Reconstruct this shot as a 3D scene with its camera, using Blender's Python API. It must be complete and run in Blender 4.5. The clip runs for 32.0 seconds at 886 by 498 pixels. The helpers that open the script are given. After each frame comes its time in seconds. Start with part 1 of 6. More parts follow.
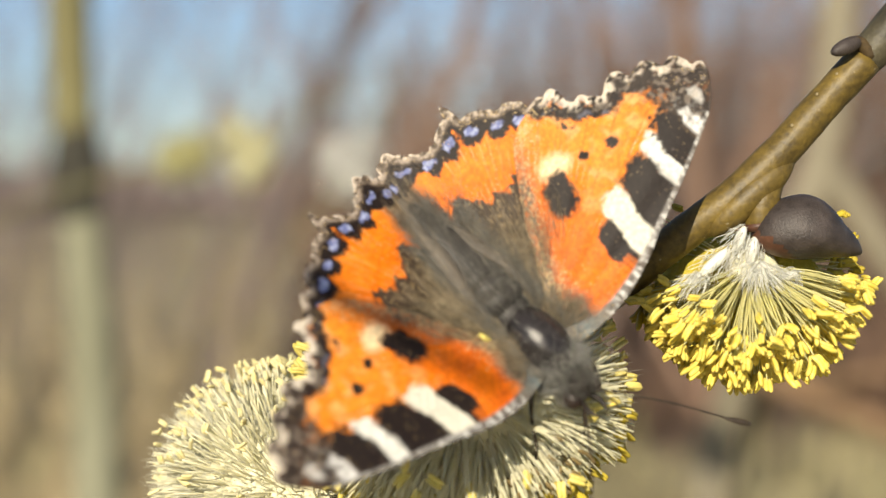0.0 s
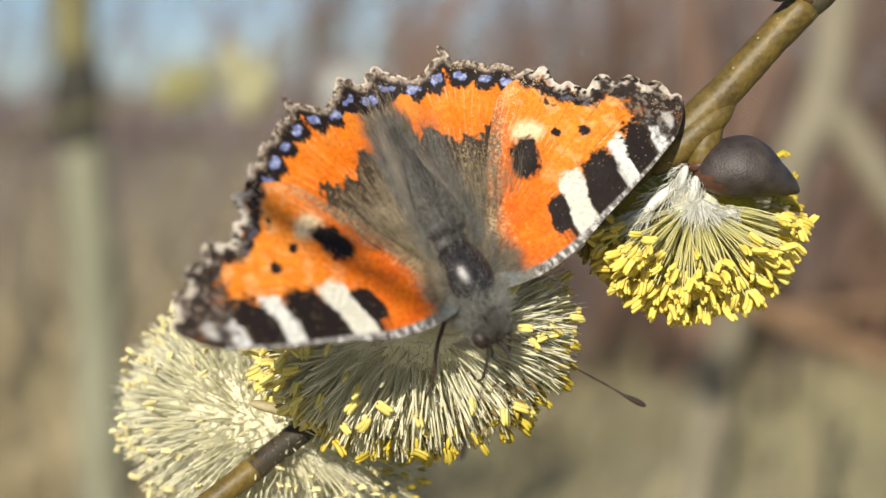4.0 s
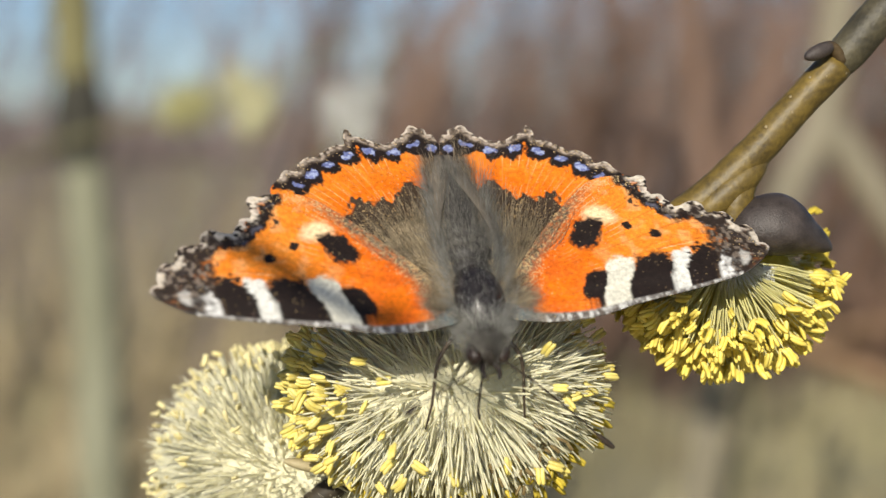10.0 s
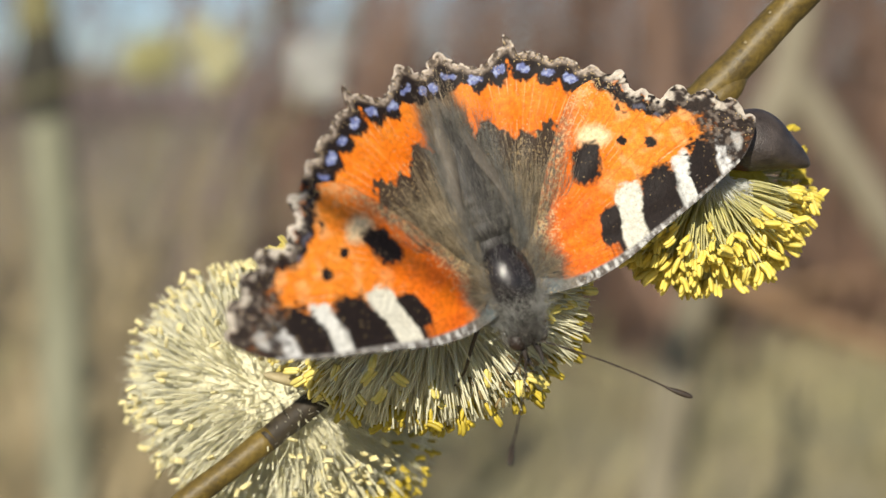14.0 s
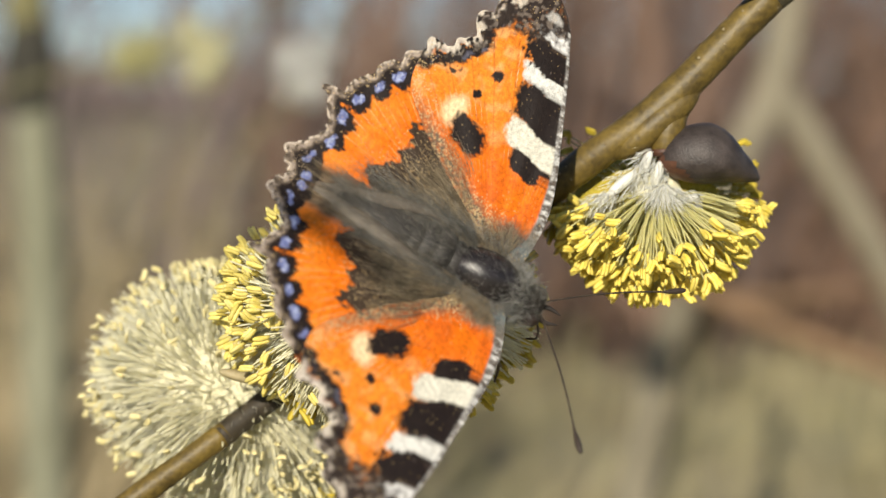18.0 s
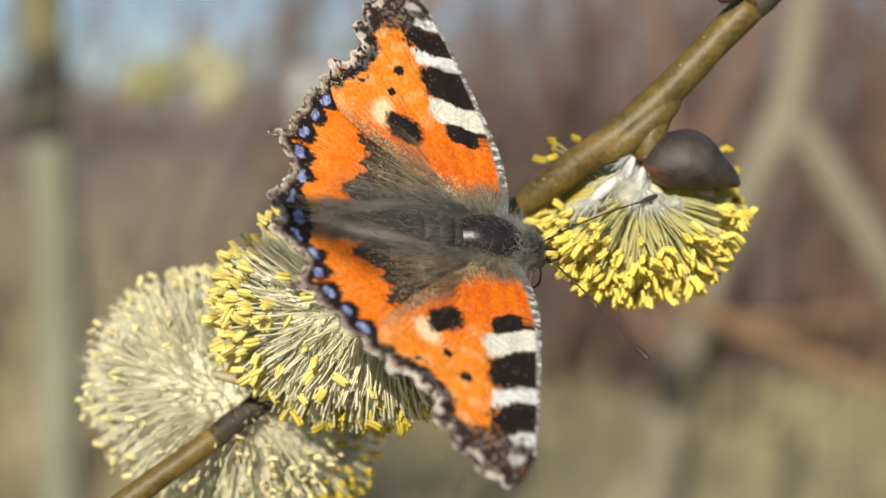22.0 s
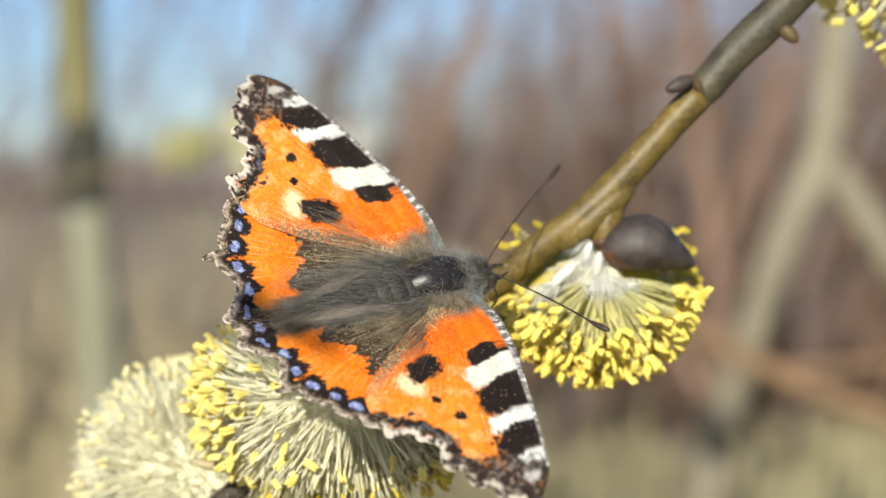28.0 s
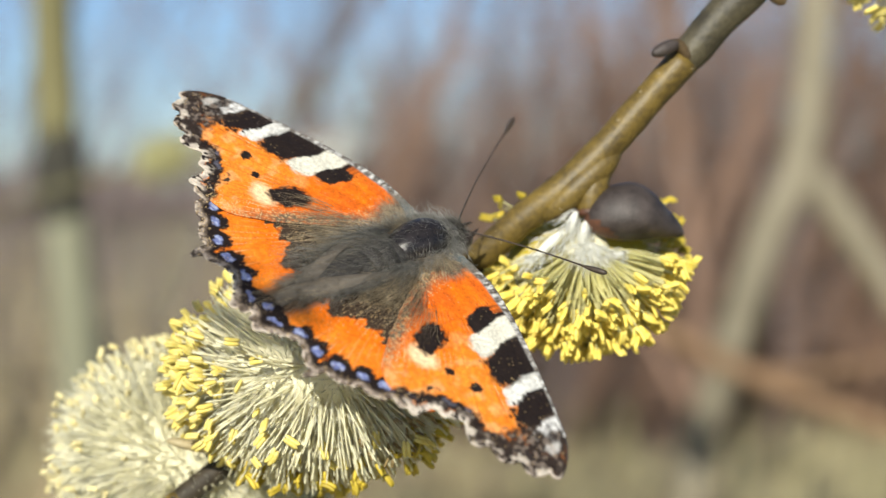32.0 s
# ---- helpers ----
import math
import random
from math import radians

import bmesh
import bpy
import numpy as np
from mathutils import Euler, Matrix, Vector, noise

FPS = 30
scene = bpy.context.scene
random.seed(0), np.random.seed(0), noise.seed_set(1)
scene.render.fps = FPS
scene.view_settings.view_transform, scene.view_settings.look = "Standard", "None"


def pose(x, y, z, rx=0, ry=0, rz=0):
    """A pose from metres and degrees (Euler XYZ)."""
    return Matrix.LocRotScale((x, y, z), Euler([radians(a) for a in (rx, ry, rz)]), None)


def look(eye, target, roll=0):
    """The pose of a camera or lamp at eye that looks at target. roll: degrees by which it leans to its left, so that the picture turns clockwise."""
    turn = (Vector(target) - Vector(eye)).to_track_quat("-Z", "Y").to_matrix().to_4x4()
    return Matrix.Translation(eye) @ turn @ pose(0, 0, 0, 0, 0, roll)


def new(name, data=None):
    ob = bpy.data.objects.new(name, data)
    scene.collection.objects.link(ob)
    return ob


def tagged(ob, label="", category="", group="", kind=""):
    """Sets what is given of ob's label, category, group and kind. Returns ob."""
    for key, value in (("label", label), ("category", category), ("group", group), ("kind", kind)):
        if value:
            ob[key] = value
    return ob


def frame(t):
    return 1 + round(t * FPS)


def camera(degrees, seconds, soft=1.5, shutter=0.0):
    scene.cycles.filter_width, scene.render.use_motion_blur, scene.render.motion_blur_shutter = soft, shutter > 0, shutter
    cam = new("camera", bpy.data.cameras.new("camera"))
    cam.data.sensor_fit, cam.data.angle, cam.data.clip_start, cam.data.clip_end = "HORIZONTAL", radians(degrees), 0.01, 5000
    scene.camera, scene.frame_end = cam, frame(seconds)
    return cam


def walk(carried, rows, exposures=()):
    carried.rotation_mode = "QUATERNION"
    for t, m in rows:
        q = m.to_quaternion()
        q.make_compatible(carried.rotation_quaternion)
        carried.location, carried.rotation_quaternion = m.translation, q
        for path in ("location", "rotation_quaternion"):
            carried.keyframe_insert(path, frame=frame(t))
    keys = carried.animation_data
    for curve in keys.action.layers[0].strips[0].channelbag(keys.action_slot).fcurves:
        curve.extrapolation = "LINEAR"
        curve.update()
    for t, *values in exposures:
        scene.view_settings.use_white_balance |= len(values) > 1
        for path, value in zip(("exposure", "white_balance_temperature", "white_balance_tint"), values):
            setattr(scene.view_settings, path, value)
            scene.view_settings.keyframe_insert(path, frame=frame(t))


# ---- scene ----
# The camera, held by hand close before the twig; its lens is focused on the butterfly.
cam = camera(30, 32.0, soft=1.4)
cam.data.dof.use_dof = True
cam.data.dof.focus_distance = 0.133
cam.data.dof.aperture_fstop = 21.5
walk(cam, [
    (0, pose(-0.00788, -0.12993, 1.19990, 87.796, 0, -1.792) @ pose(0, 0, 0, 0, 0, -0.746)),
    (0.5, pose(-0.00651, -0.12971, 1.19887, 87.905, 0, -1.781) @ pose(0, 0, 0, 0, 0, -0.588)),
    (1, pose(-0.00911, -0.13199, 1.19929, 88.031, 0, -1.754) @ pose(0, 0, 0, 0, 0, -0.512)),
    (1.5, pose(-0.00947, -0.13232, 1.20044, 87.346, 0, -1.570) @ pose(0, 0, 0, 0, 0, -0.153)),
    (2, pose(-0.00863, -0.13430, 1.20056, 86.560, 0, -1.487) @ pose(0, 0, 0, 0, 0, -0.089)),
    (2.5, pose(-0.00780, -0.13360, 1.20196, 85.743, 0, -1.689) @ pose(0, 0, 0, 0, 0, -0.404)),
    (3, pose(-0.00479, -0.13578, 1.20155, 85.047, 0, -1.784) @ pose(0, 0, 0, 0, 0, -0.378)),
    (3.5, pose(-0.00370, -0.13517, 1.20064, 85.183, 0, -1.715) @ pose(0, 0, 0, 0, 0, -0.421)),
    (5.5, pose(-0.00554, -0.13624, 1.20170, 85.758, 0, -1.401) @ pose(0, 0, 0, 0, 0, -0.432)),
    (6, pose(-0.00719, -0.13570, 1.20240, 85.876, 0, -1.367) @ pose(0, 0, 0, 0, 0, -0.615)),
    (6.5, pose(-0.01055, -0.13475, 1.20200, 86.017, 0, -1.178) @ pose(0, 0, 0, 0, 0, -0.442)),
    (7, pose(-0.00789, -0.13556, 1.20282, 86.190, 0, -0.964) @ pose(0, 0, 0, 0, 0, -0.428)),
    (7.5, pose(-0.00646, -0.13617, 1.20329, 85.685, 0, -1.032) @ pose(0, 0, 0, 0, 0, -0.511)),
    (8, pose(-0.00594, -0.13695, 1.20317, 85.270, 0, -0.992) @ pose(0, 0, 0, 0, 0, -0.297)),
    (8.5, pose(-0.00708, -0.13625, 1.20321, 85.441, 0, -1.072) @ pose(0, 0, 0, 0, 0, -0.368)),
    (9, pose(-0.00713, -0.13505, 1.20346, 85.642, 0, -1.097) @ pose(0, 0, 0, 0, 0, -0.251)),
    (9.5, pose(-0.00788, -0.13485, 1.20391, 85.788, 0, -1.373) @ pose(0, 0, 0, 0, 0, -0.327)),
    (10, pose(-0.00670, -0.13534, 1.20405, 85.943, 0, -1.677) @ pose(0, 0, 0, 0, 0, -0.382)),
    (10.5, pose(-0.00789, -0.13475, 1.20361, 85.806, 0, -1.980) @ pose(0, 0, 0, 0, 0, -0.276)),
    (11, pose(-0.00922, -0.13373, 1.20228, 85.665, 0, -2.287) @ pose(0, 0, 0, 0, 0, -0.025)),
    (11.5, pose(-0.00782, -0.13549, 1.20450, 85.220, 0, -2.586) @ pose(0, 0, 0, 0, 0, -0.524)),
    (12, pose(-0.00673, -0.13631, 1.20209, 84.833, 0, -2.756) @ pose(0, 0, 0, 0, 0, -0.680)),
    (12.5, pose(-0.00652, -0.13497, 1.19983, 85.137, 0, -2.930) @ pose(0, 0, 0, 0, 0, -0.401)),
    (13, pose(-0.00913, -0.13339, 1.20143, 84.611, 0, -2.585) @ pose(0, 0, 0, 0, 0, -0.089)),
    (13.5, pose(-0.00997, -0.13348, 1.19959, 85.237, 0, -2.653) @ pose(0, 0, 0, 0, 0, -0.080)),
    (14, pose(-0.00802, -0.13565, 1.20050, 84.485, 0, -2.923) @ pose(0, 0, 0, 0, 0, -0.175)),
    (14.5, pose(-0.00564, -0.13604, 1.20000, 84.820, 0, -2.995) @ pose(0, 0, 0, 0, 0, -0.288)),
    (16.5, pose(-0.00502, -0.13744, 1.20012, 84.797, 0, -3.135) @ pose(0, 0, 0, 0, 0, 1.101)),
    (17, pose(-0.00245, -0.13943, 1.19962, 84.689, 0, -3.140) @ pose(0, 0, 0, 0, 0, 1.138)),
    (17.5, pose(-0.00512, -0.13886, 1.20041, 84.668, 0, -3.141) @ pose(0, 0, 0, 0, 0, 1.386)),
    (18, pose(-0.00561, -0.13868, 1.20082, 84.627, 0, -3.410) @ pose(0, 0, 0, 0, 0, 1.240)),
    (18.5, pose(-0.00379, -0.13946, 1.19997, 84.639, 0, -3.694) @ pose(0, 0, 0, 0, 0, 1.013)),
    (19, pose(-0.00333, -0.13887, 1.20057, 84.605, 0, -3.437) @ pose(0, 0, 0, 0, 0, 0.859)),
    (19.5, pose(-0.00474, -0.13885, 1.19969, 85.215, 0, -3.471) @ pose(0, 0, 0, 0, 0, 0.672)),
    (20, pose(-0.00330, -0.13991, 1.19888, 85.218, 0, -3.577) @ pose(0, 0, 0, 0, 0, 0.830)),
    (20.5, pose(-0.00861, -0.13925, 1.20049, 85.502, 0, -2.840) @ pose(0, 0, 0, 0, 0, 0.835)),
    (21, pose(-0.01041, -0.13864, 1.20083, 85.502, 0, -2.820) @ pose(0, 0, 0, 0, 0, 0.835)),
    (21.5, pose(-0.00632, -0.13974, 1.19916, 85.404, 0, -3.175) @ pose(0, 0, 0, 0, 0, 0.782)),
    (22, pose(-0.00342, -0.14197, 1.19924, 85.535, 0, -2.881) @ pose(0, 0, 0, 0, 0, 1.030)),
    (22.5, pose(-0.00482, -0.14074, 1.20004, 85.789, 0, -2.308) @ pose(0, 0, 0, 0, 0, 0.862)),
    (23, pose(-0.00170, -0.14182, 1.20044, 85.821, 0, -2.668) @ pose(0, 0, 0, 0, 0, 0.851)),
    (23.5, pose(0.00109, -0.14249, 1.20056, 86.107, 0, -2.912) @ pose(0, 0, 0, 0, 0, 0.629)),
    (24, pose(0.00028, -0.14222, 1.20026, 86.284, 0, -2.578) @ pose(0, 0, 0, 0, 0, 0.653)),
    (24.5, pose(0.00046, -0.14263, 1.20071, 86.291, 0, -2.585) @ pose(0, 0, 0, 0, 0, 0.629)),
    (26.5, pose(-0.00062, -0.14545, 1.19971, 85.604, 0, -2.578) @ pose(0, 0, 0, 0, 0, 0.440)),
    (27, pose(0.00405, -0.14763, 1.20210, 85.295, 0, -3.034) @ pose(0, 0, 0, 0, 0, 0.195)),
    (27.5, pose(0.00668, -0.14816, 1.20300, 86.409, 0, -2.795) @ pose(0, 0, 0, 0, 0, -0.795)),
    (28, pose(0.00319, -0.14811, 1.20266, 87.380, 0, -1.378) @ pose(0, 0, 0, 0, 0, -0.606)),
    (28.5, pose(0.00520, -0.14829, 1.19954, 87.115, 0, -0.761) @ pose(0, 0, 0, 0, 0, 0.276)),
    (29, pose(0.00326, -0.14766, 1.20025, 88.388, 0, -0.135) @ pose(0, 0, 0, 0, 0, -0.382)),
    (29.5, pose(0.00426, -0.14775, 1.20081, 88.437, 0, 0.145) @ pose(0, 0, 0, 0, 0, -0.643)),
    (30, pose(0.00415, -0.14684, 1.20092, 88.618, 0, 0.016) @ pose(0, 0, 0, 0, 0, -0.964)),
    (30.5, pose(0.00251, -0.14444, 1.19989, 87.865, 0, -0.207) @ pose(0, 0, 0, 0, 0, -0.853)),
    (31, pose(-0.00126, -0.14297, 1.19914, 88.014, 0, -0.792) @ pose(0, 0, 0, 0, 0, -0.834)),
    (31.5, pose(0.00346, -0.14442, 1.19945, 87.545, 0, -1.645) @ pose(0, 0, 0, 0, 0, -0.476)),
    (32, pose(0.00309, -0.14450, 1.19893, 87.777, 0, -2.056) @ pose(0, 0, 0, 0, 0, -1.247)),
], exposures=[[0, 0.54, 7180, 11], [1.2, 0.5, 7180, 11], [2.5, 0.46, 6680, 11], [3.5, 0.44, 6630, 11], [7, 0.35, 6530, 11], [14, 0.35, 6630, 11], [18, 0.32, 6780, 11], [22, 0.32, 6630, 11], [24.5, 0.32, 6380, 10], [27, 0.34, 6430, 10], [28, 0.66, 6430, 9], [29, 0.76, 6530, 10], [30.2, 0.7, 6530, 10], [31, 0.44, 6480, 10], [32, 0.54, 6380, 9]])

# World, sun and exposure.
SUN_ELEVATION, SUN_AZIMUTH = 25.5, 195.0
world = bpy.data.worlds.new("sky_world")
scene.world = world
world.use_nodes = True
sky = world.node_tree.nodes.new("ShaderNodeTexSky")
sky.sky_type = "NISHITA"
sky.sun_disc = False
sky.air_density, sky.dust_density, sky.ozone_density = 0.75, 0.4, 3.6
sky.sun_elevation, sky.sun_rotation = radians(SUN_ELEVATION), radians(SUN_AZIMUTH)
world.node_tree.links.new(sky.outputs[0], world.node_tree.nodes["Background"].inputs[0])
world.node_tree.nodes["Background"].inputs[1].default_value = 0.077
sun_way = Vector((math.sin(radians(SUN_AZIMUTH)) * math.cos(radians(SUN_ELEVATION)),
                  math.cos(radians(SUN_AZIMUTH)) * math.cos(radians(SUN_ELEVATION)),
                  math.sin(radians(SUN_ELEVATION))))
sun = new("sun", bpy.data.lights.new("sun", "SUN"))
sun.data.energy, sun.data.angle, sun.data.color = 4.65, radians(0.53), (1.0, 0.94, 0.8)
sun.matrix_world = look(sun_way * 10, (0, 0, 0))
scene.view_settings.exposure = 0.0


# Materials.
def material(name, dark, light, scale, rough=0.6, bump=0.3, bump_scale=None, fine=6.0, island=0.0, through_light=0.0,
             specular=0.35, distance=0.00005, stretch=(1, 1, 1), coat=0.0, sheen=0.0):
    """Two tones mixed by coarse and fine noise, with relief; through_light: the share of light that shines through."""
    m = bpy.data.materials.new(name)
    m.use_nodes = True
    nodes, links = m.node_tree.nodes, m.node_tree.links
    shader = nodes["Principled BSDF"]
    place = nodes.new("ShaderNodeTexCoord")
    mapping = nodes.new("ShaderNodeMapping")
    mapping.inputs["Scale"].default_value = stretch
    links.new(place.outputs["Object"], mapping.inputs[0])
    coarse, grain, relief = (nodes.new("ShaderNodeTexNoise") for _ in range(3))
    for node, s, detail in ((coarse, scale, 4), (grain, scale * fine, 3), (relief, bump_scale or scale * fine, 4)):
        node.inputs["Scale"].default_value, node.inputs["Detail"].default_value = s, detail
        links.new(mapping.outputs[0], node.inputs["Vector"])
    add = nodes.new("ShaderNodeMath")
    add.operation = "MULTIPLY_ADD"
    links.new(grain.outputs[0], add.inputs[0])
    add.inputs[1].default_value = 0.6
    links.new(coarse.outputs[0], add.inputs[2])
    ramp = nodes.new("ShaderNodeMapRange")
    ramp.inputs[1].default_value, ramp.inputs[2].default_value = 0.5, 1.1
    links.new(add.outputs[0], ramp.inputs[0])
    mix = nodes.new("ShaderNodeMix")
    mix.data_type = "RGBA"
    mix.inputs[6].default_value, mix.inputs[7].default_value = (*dark, 1), (*light, 1)
    links.new(ramp.outputs[0], mix.inputs[0])
    colour = mix.outputs[2]
    if island:
        info, geo = nodes.new("ShaderNodeObjectInfo"), nodes.new("ShaderNodeNewGeometry")
        both = nodes.new("ShaderNodeMath")
        links.new(info.outputs["Random"], both.inputs[0])
        links.new(geo.outputs["Random Per Island"], both.inputs[1])
        wrap = nodes.new("ShaderNodeMath")
        wrap.operation = "FRACT"
        links.new(both.outputs[0], wrap.inputs[0])
        span = nodes.new("ShaderNodeMapRange")
        span.inputs[3].default_value, span.inputs[4].default_value = 1 - island, 1 + island * 0.6
        links.new(wrap.outputs[0], span.inputs[0])
        tint = nodes.new("ShaderNodeVectorMath")
        tint.operation = "SCALE"
        links.new(colour, tint.inputs[0])
        links.new(span.outputs[0], tint.inputs["Scale"])
        colour = tint.outputs[0]
    links.new(colour, shader.inputs["Base Color"])
    shader.inputs["Roughness"].default_value = rough
    shader.inputs["Specular IOR Level"].default_value = specular
    shader.inputs["Coat Weight"].default_value = coat
    shader.inputs["Sheen Weight"].default_value = sheen
    if bump:
        node = nodes.new("ShaderNodeBump")
        node.inputs["Strength"].default_value, node.inputs["Distance"].default_value = bump, distance
        links.new(relief.outputs[0], node.inputs["Height"])
        links.new(node.outputs[0], shader.inputs["Normal"])
    if through_light:
        glow = nodes.new("ShaderNodeBsdfTranslucent")
        links.new(colour, glow.inputs[0])
        blend = nodes.new("ShaderNodeMixShader")
        blend.inputs[0].default_value = through_light
        links.new(shader.outputs[0], blend.inputs[1])
        links.new(glow.outputs[0], blend.inputs[2])
        links.new(blend.outputs[0], nodes["Material Output"].inputs[0])
    return m


def wing_material(name):
    """Scales on a wing: the pattern is stored on the mesh, the grain of the scales and their relief come on top."""
    m = bpy.data.materials.new(name)
    m.use_nodes = True
    nodes, links = m.node_tree.nodes, m.node_tree.links
    shader = nodes["Principled BSDF"]
    place, stored = nodes.new("ShaderNodeTexCoord"), nodes.new("ShaderNodeVertexColor")
    stored.layer_name = "pattern"
    cells, grain = nodes.new("ShaderNodeTexVoronoi"), nodes.new("ShaderNodeTexNoise")
    cells.inputs["Scale"].default_value = 8500
    scales = nodes.new("ShaderNodeTexNoise")
    scales.inputs["Scale"].default_value, scales.inputs["Detail"].default_value = 9000, 2
    links.new(place.outputs["Object"], scales.inputs["Vector"])
    both = nodes.new("ShaderNodeMath")
    both.operation = "MULTIPLY_ADD"
    links.new(scales.outputs[0], both.inputs[0])
    both.inputs[1].default_value = 0.7
    links.new(grain.outputs[0], both.inputs[2])
    grain.inputs["Scale"].default_value, grain.inputs["Detail"].default_value = 2600, 5
    for node in (cells, grain):
        links.new(place.outputs["Object"], node.inputs["Vector"])
    shade = nodes.new("ShaderNodeMapRange")
    shade.inputs[1].default_value, shade.inputs[2].default_value = 0.6, 1.1
    shade.inputs[3].default_value, shade.inputs[4].default_value = 0.68, 1.28
    links.new(both.outputs[0], shade.inputs[0])
    tint = nodes.new("ShaderNodeVectorMath")
    tint.operation = "SCALE"
    links.new(stored.outputs[0], tint.inputs[0])
    links.new(shade.outputs[0], tint.inputs["Scale"])
    # single pale and golden scales, as dense as the pattern's alpha says
    pick, sort, spark = nodes.new("ShaderNodeSeparateColor"), nodes.new("ShaderNodeMath"), nodes.new("ShaderNodeMapRange")
    links.new(cells.outputs["Color"], pick.inputs[0])
    links.new(pick.outputs[0], sort.inputs[0])
    links.new(stored.outputs["Alpha"], sort.inputs[1])
    spark.inputs[1].default_value, spark.inputs[2].default_value, spark.inputs[4].default_value = 0.98, 1.02, 0.6
    links.new(sort.outputs[0], spark.inputs[0])
    dust = nodes.new("ShaderNodeMix")
    dust.data_type = "RGBA"
    dust.inputs[7].default_value = (0.5, 0.36, 0.18, 1)
    links.new(spark.outputs[0], dust.inputs[0])
    links.new(tint.outputs[0], dust.inputs[6])
    links.new(dust.outputs[2], shader.inputs["Base Color"])
    shader.inputs["Roughness"].default_value = 0.55
    shader.inputs["Specular IOR Level"].default_value = 0.2
    shader.inputs["Sheen Weight"].default_value = 0.05
    shader.inputs["Sheen Roughness"].default_value = 0.4
    node = nodes.new("ShaderNodeBump")
    node.inputs["Strength"].default_value, node.inputs["Distance"].default_value = 0.6, 0.00006
    links.new(both.outputs[0], node.inputs["Height"])
    links.new(node.outputs[0], shader.inputs["Normal"])
    return m


M_WING = wing_material("wing_scales")
M_BODY = material("dark_cuticle", (0.008, 0.0075, 0.008), (0.03, 0.025, 0.025), 1300, 0.22, 0.6, specular=0.4)
M_RINGS = material("dark_abdomen", (0.012, 0.0112, 0.0105), (0.048, 0.043, 0.04), 1100, 0.5, 0.7, specular=0.3)
M_HEAD = material("dark_head", (0.012, 0.009, 0.0075), (0.042, 0.031, 0.026), 1200, 0.7, 0.6)
M_EYE = material("compound_eye", (0.0115, 0.0077, 0.00616), (0.0308, 0.0154, 0.0115), 4000, 0.45, 0.3, specular=0.4)
M_FUR = material("grey_brown_fur", (0.075, 0.074, 0.066), (0.3, 0.292, 0.262), 600, 0.6, 0, island=0.45, through_light=0.08)
M_ABDOMEN_FUR = material("dark_grey_fur", (0.06, 0.056, 0.05), (0.27, 0.255, 0.225), 600, 0.6, 0, island=0.45, through_light=0.08)
M_COLLAR = material("pale_grey_fur", (0.215, 0.21, 0.195), (0.44, 0.43, 0.395), 700, 0.6, 0, island=0.4, through_light=0.1)
M_FOLD = material("folded_wing_rim", (0.075, 0.062, 0.05), (0.2, 0.17, 0.135), 900, 0.6, 0.6, fine=5, stretch=(1, 0.3, 1), through_light=0.25)
M_HAIR = material("tawny_hair", (0.1, 0.078, 0.05), (0.5, 0.4, 0.26), 900, 0.4, 0, island=0.65, through_light=0.08)
M_ANTENNA = material("antenna_black", (0.00924, 0.0077, 0.00693), (0.07, 0.05, 0.036), 2500, 0.5, 0.3)
M_LEG = material("leg_brown", (0.0231, 0.0154, 0.01), (0.077, 0.0539, 0.0347), 2000, 0.55, 0.3)
M_BARK = material("willow_bark", (0.034, 0.022, 0.006), (0.19, 0.128, 0.026), 330, 0.5, 0.5, fine=7, specular=0.4, distance=0.0001)
M_BARK_GREY = material("dark_olive_bark", (0.022, 0.019, 0.012), (0.088, 0.075, 0.043), 330, 0.55, 0.6, fine=7, specular=0.4, distance=0.00012)
M_LENTICEL = material("corky_dot", (0.16, 0.12, 0.06), (0.3, 0.24, 0.13), 900, 0.8, 0.5)
# Bark with a cast shadow painted into its tone.
M_BARK_SHADED = material("dark_willow_bark", (0.0169, 0.0131, 0.00924), (0.0577, 0.0447, 0.0277), 300, 0.6, 0.6, distance=0.0001)
M_SPUR = material("spur_bark", (0.0308, 0.02, 0.01), (0.115, 0.077, 0.0347), 400, 0.6, 0.6, distance=0.0001)
M_BUD = material("bud_scale_skin", (0.017, 0.013, 0.012), (0.07, 0.056, 0.051), 700, 0.5, 0.7, fine=9, specular=0.35, distance=0.00008)
M_BUD_RED = material("bud_scale_base", (0.0385, 0.0154, 0.00924), (0.123, 0.0539, 0.0308), 500, 0.5, 0.3)
M_SILK = material("white_silk", (0.74, 0.72, 0.54), (0.86, 0.85, 0.72), 500, 0.4, 0, island=0.06, through_light=0.3, specular=0.5, sheen=0.4)
M_FILAMENT = material("pale_filament", (0.74, 0.705, 0.46), (0.88, 0.855, 0.67), 700, 0.3, 0, island=0.12, through_light=0.36, specular=0.5)
M_FILAMENT_FRESH = material("greenish_yellow_filament", (0.62, 0.58, 0.2), (0.84, 0.8, 0.46), 700, 0.3, 0, island=0.15, through_light=0.4, specular=0.5)
M_ANTHER = material("yellow_anther", (0.76, 0.58, 0.05), (0.9, 0.76, 0.23), 900, 0.5, 0.4, fine=8, island=0.2, through_light=0.15)
# Deeper gold: the shade on rear and lower anthers, put into the colour.
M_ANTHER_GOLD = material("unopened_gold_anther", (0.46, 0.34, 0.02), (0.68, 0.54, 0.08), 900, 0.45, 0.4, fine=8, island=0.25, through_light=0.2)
M_WITHERED = material("withered_anther", (0.11, 0.075, 0.03), (0.26, 0.19, 0.08), 900, 0.7, 0.4, island=0.2)
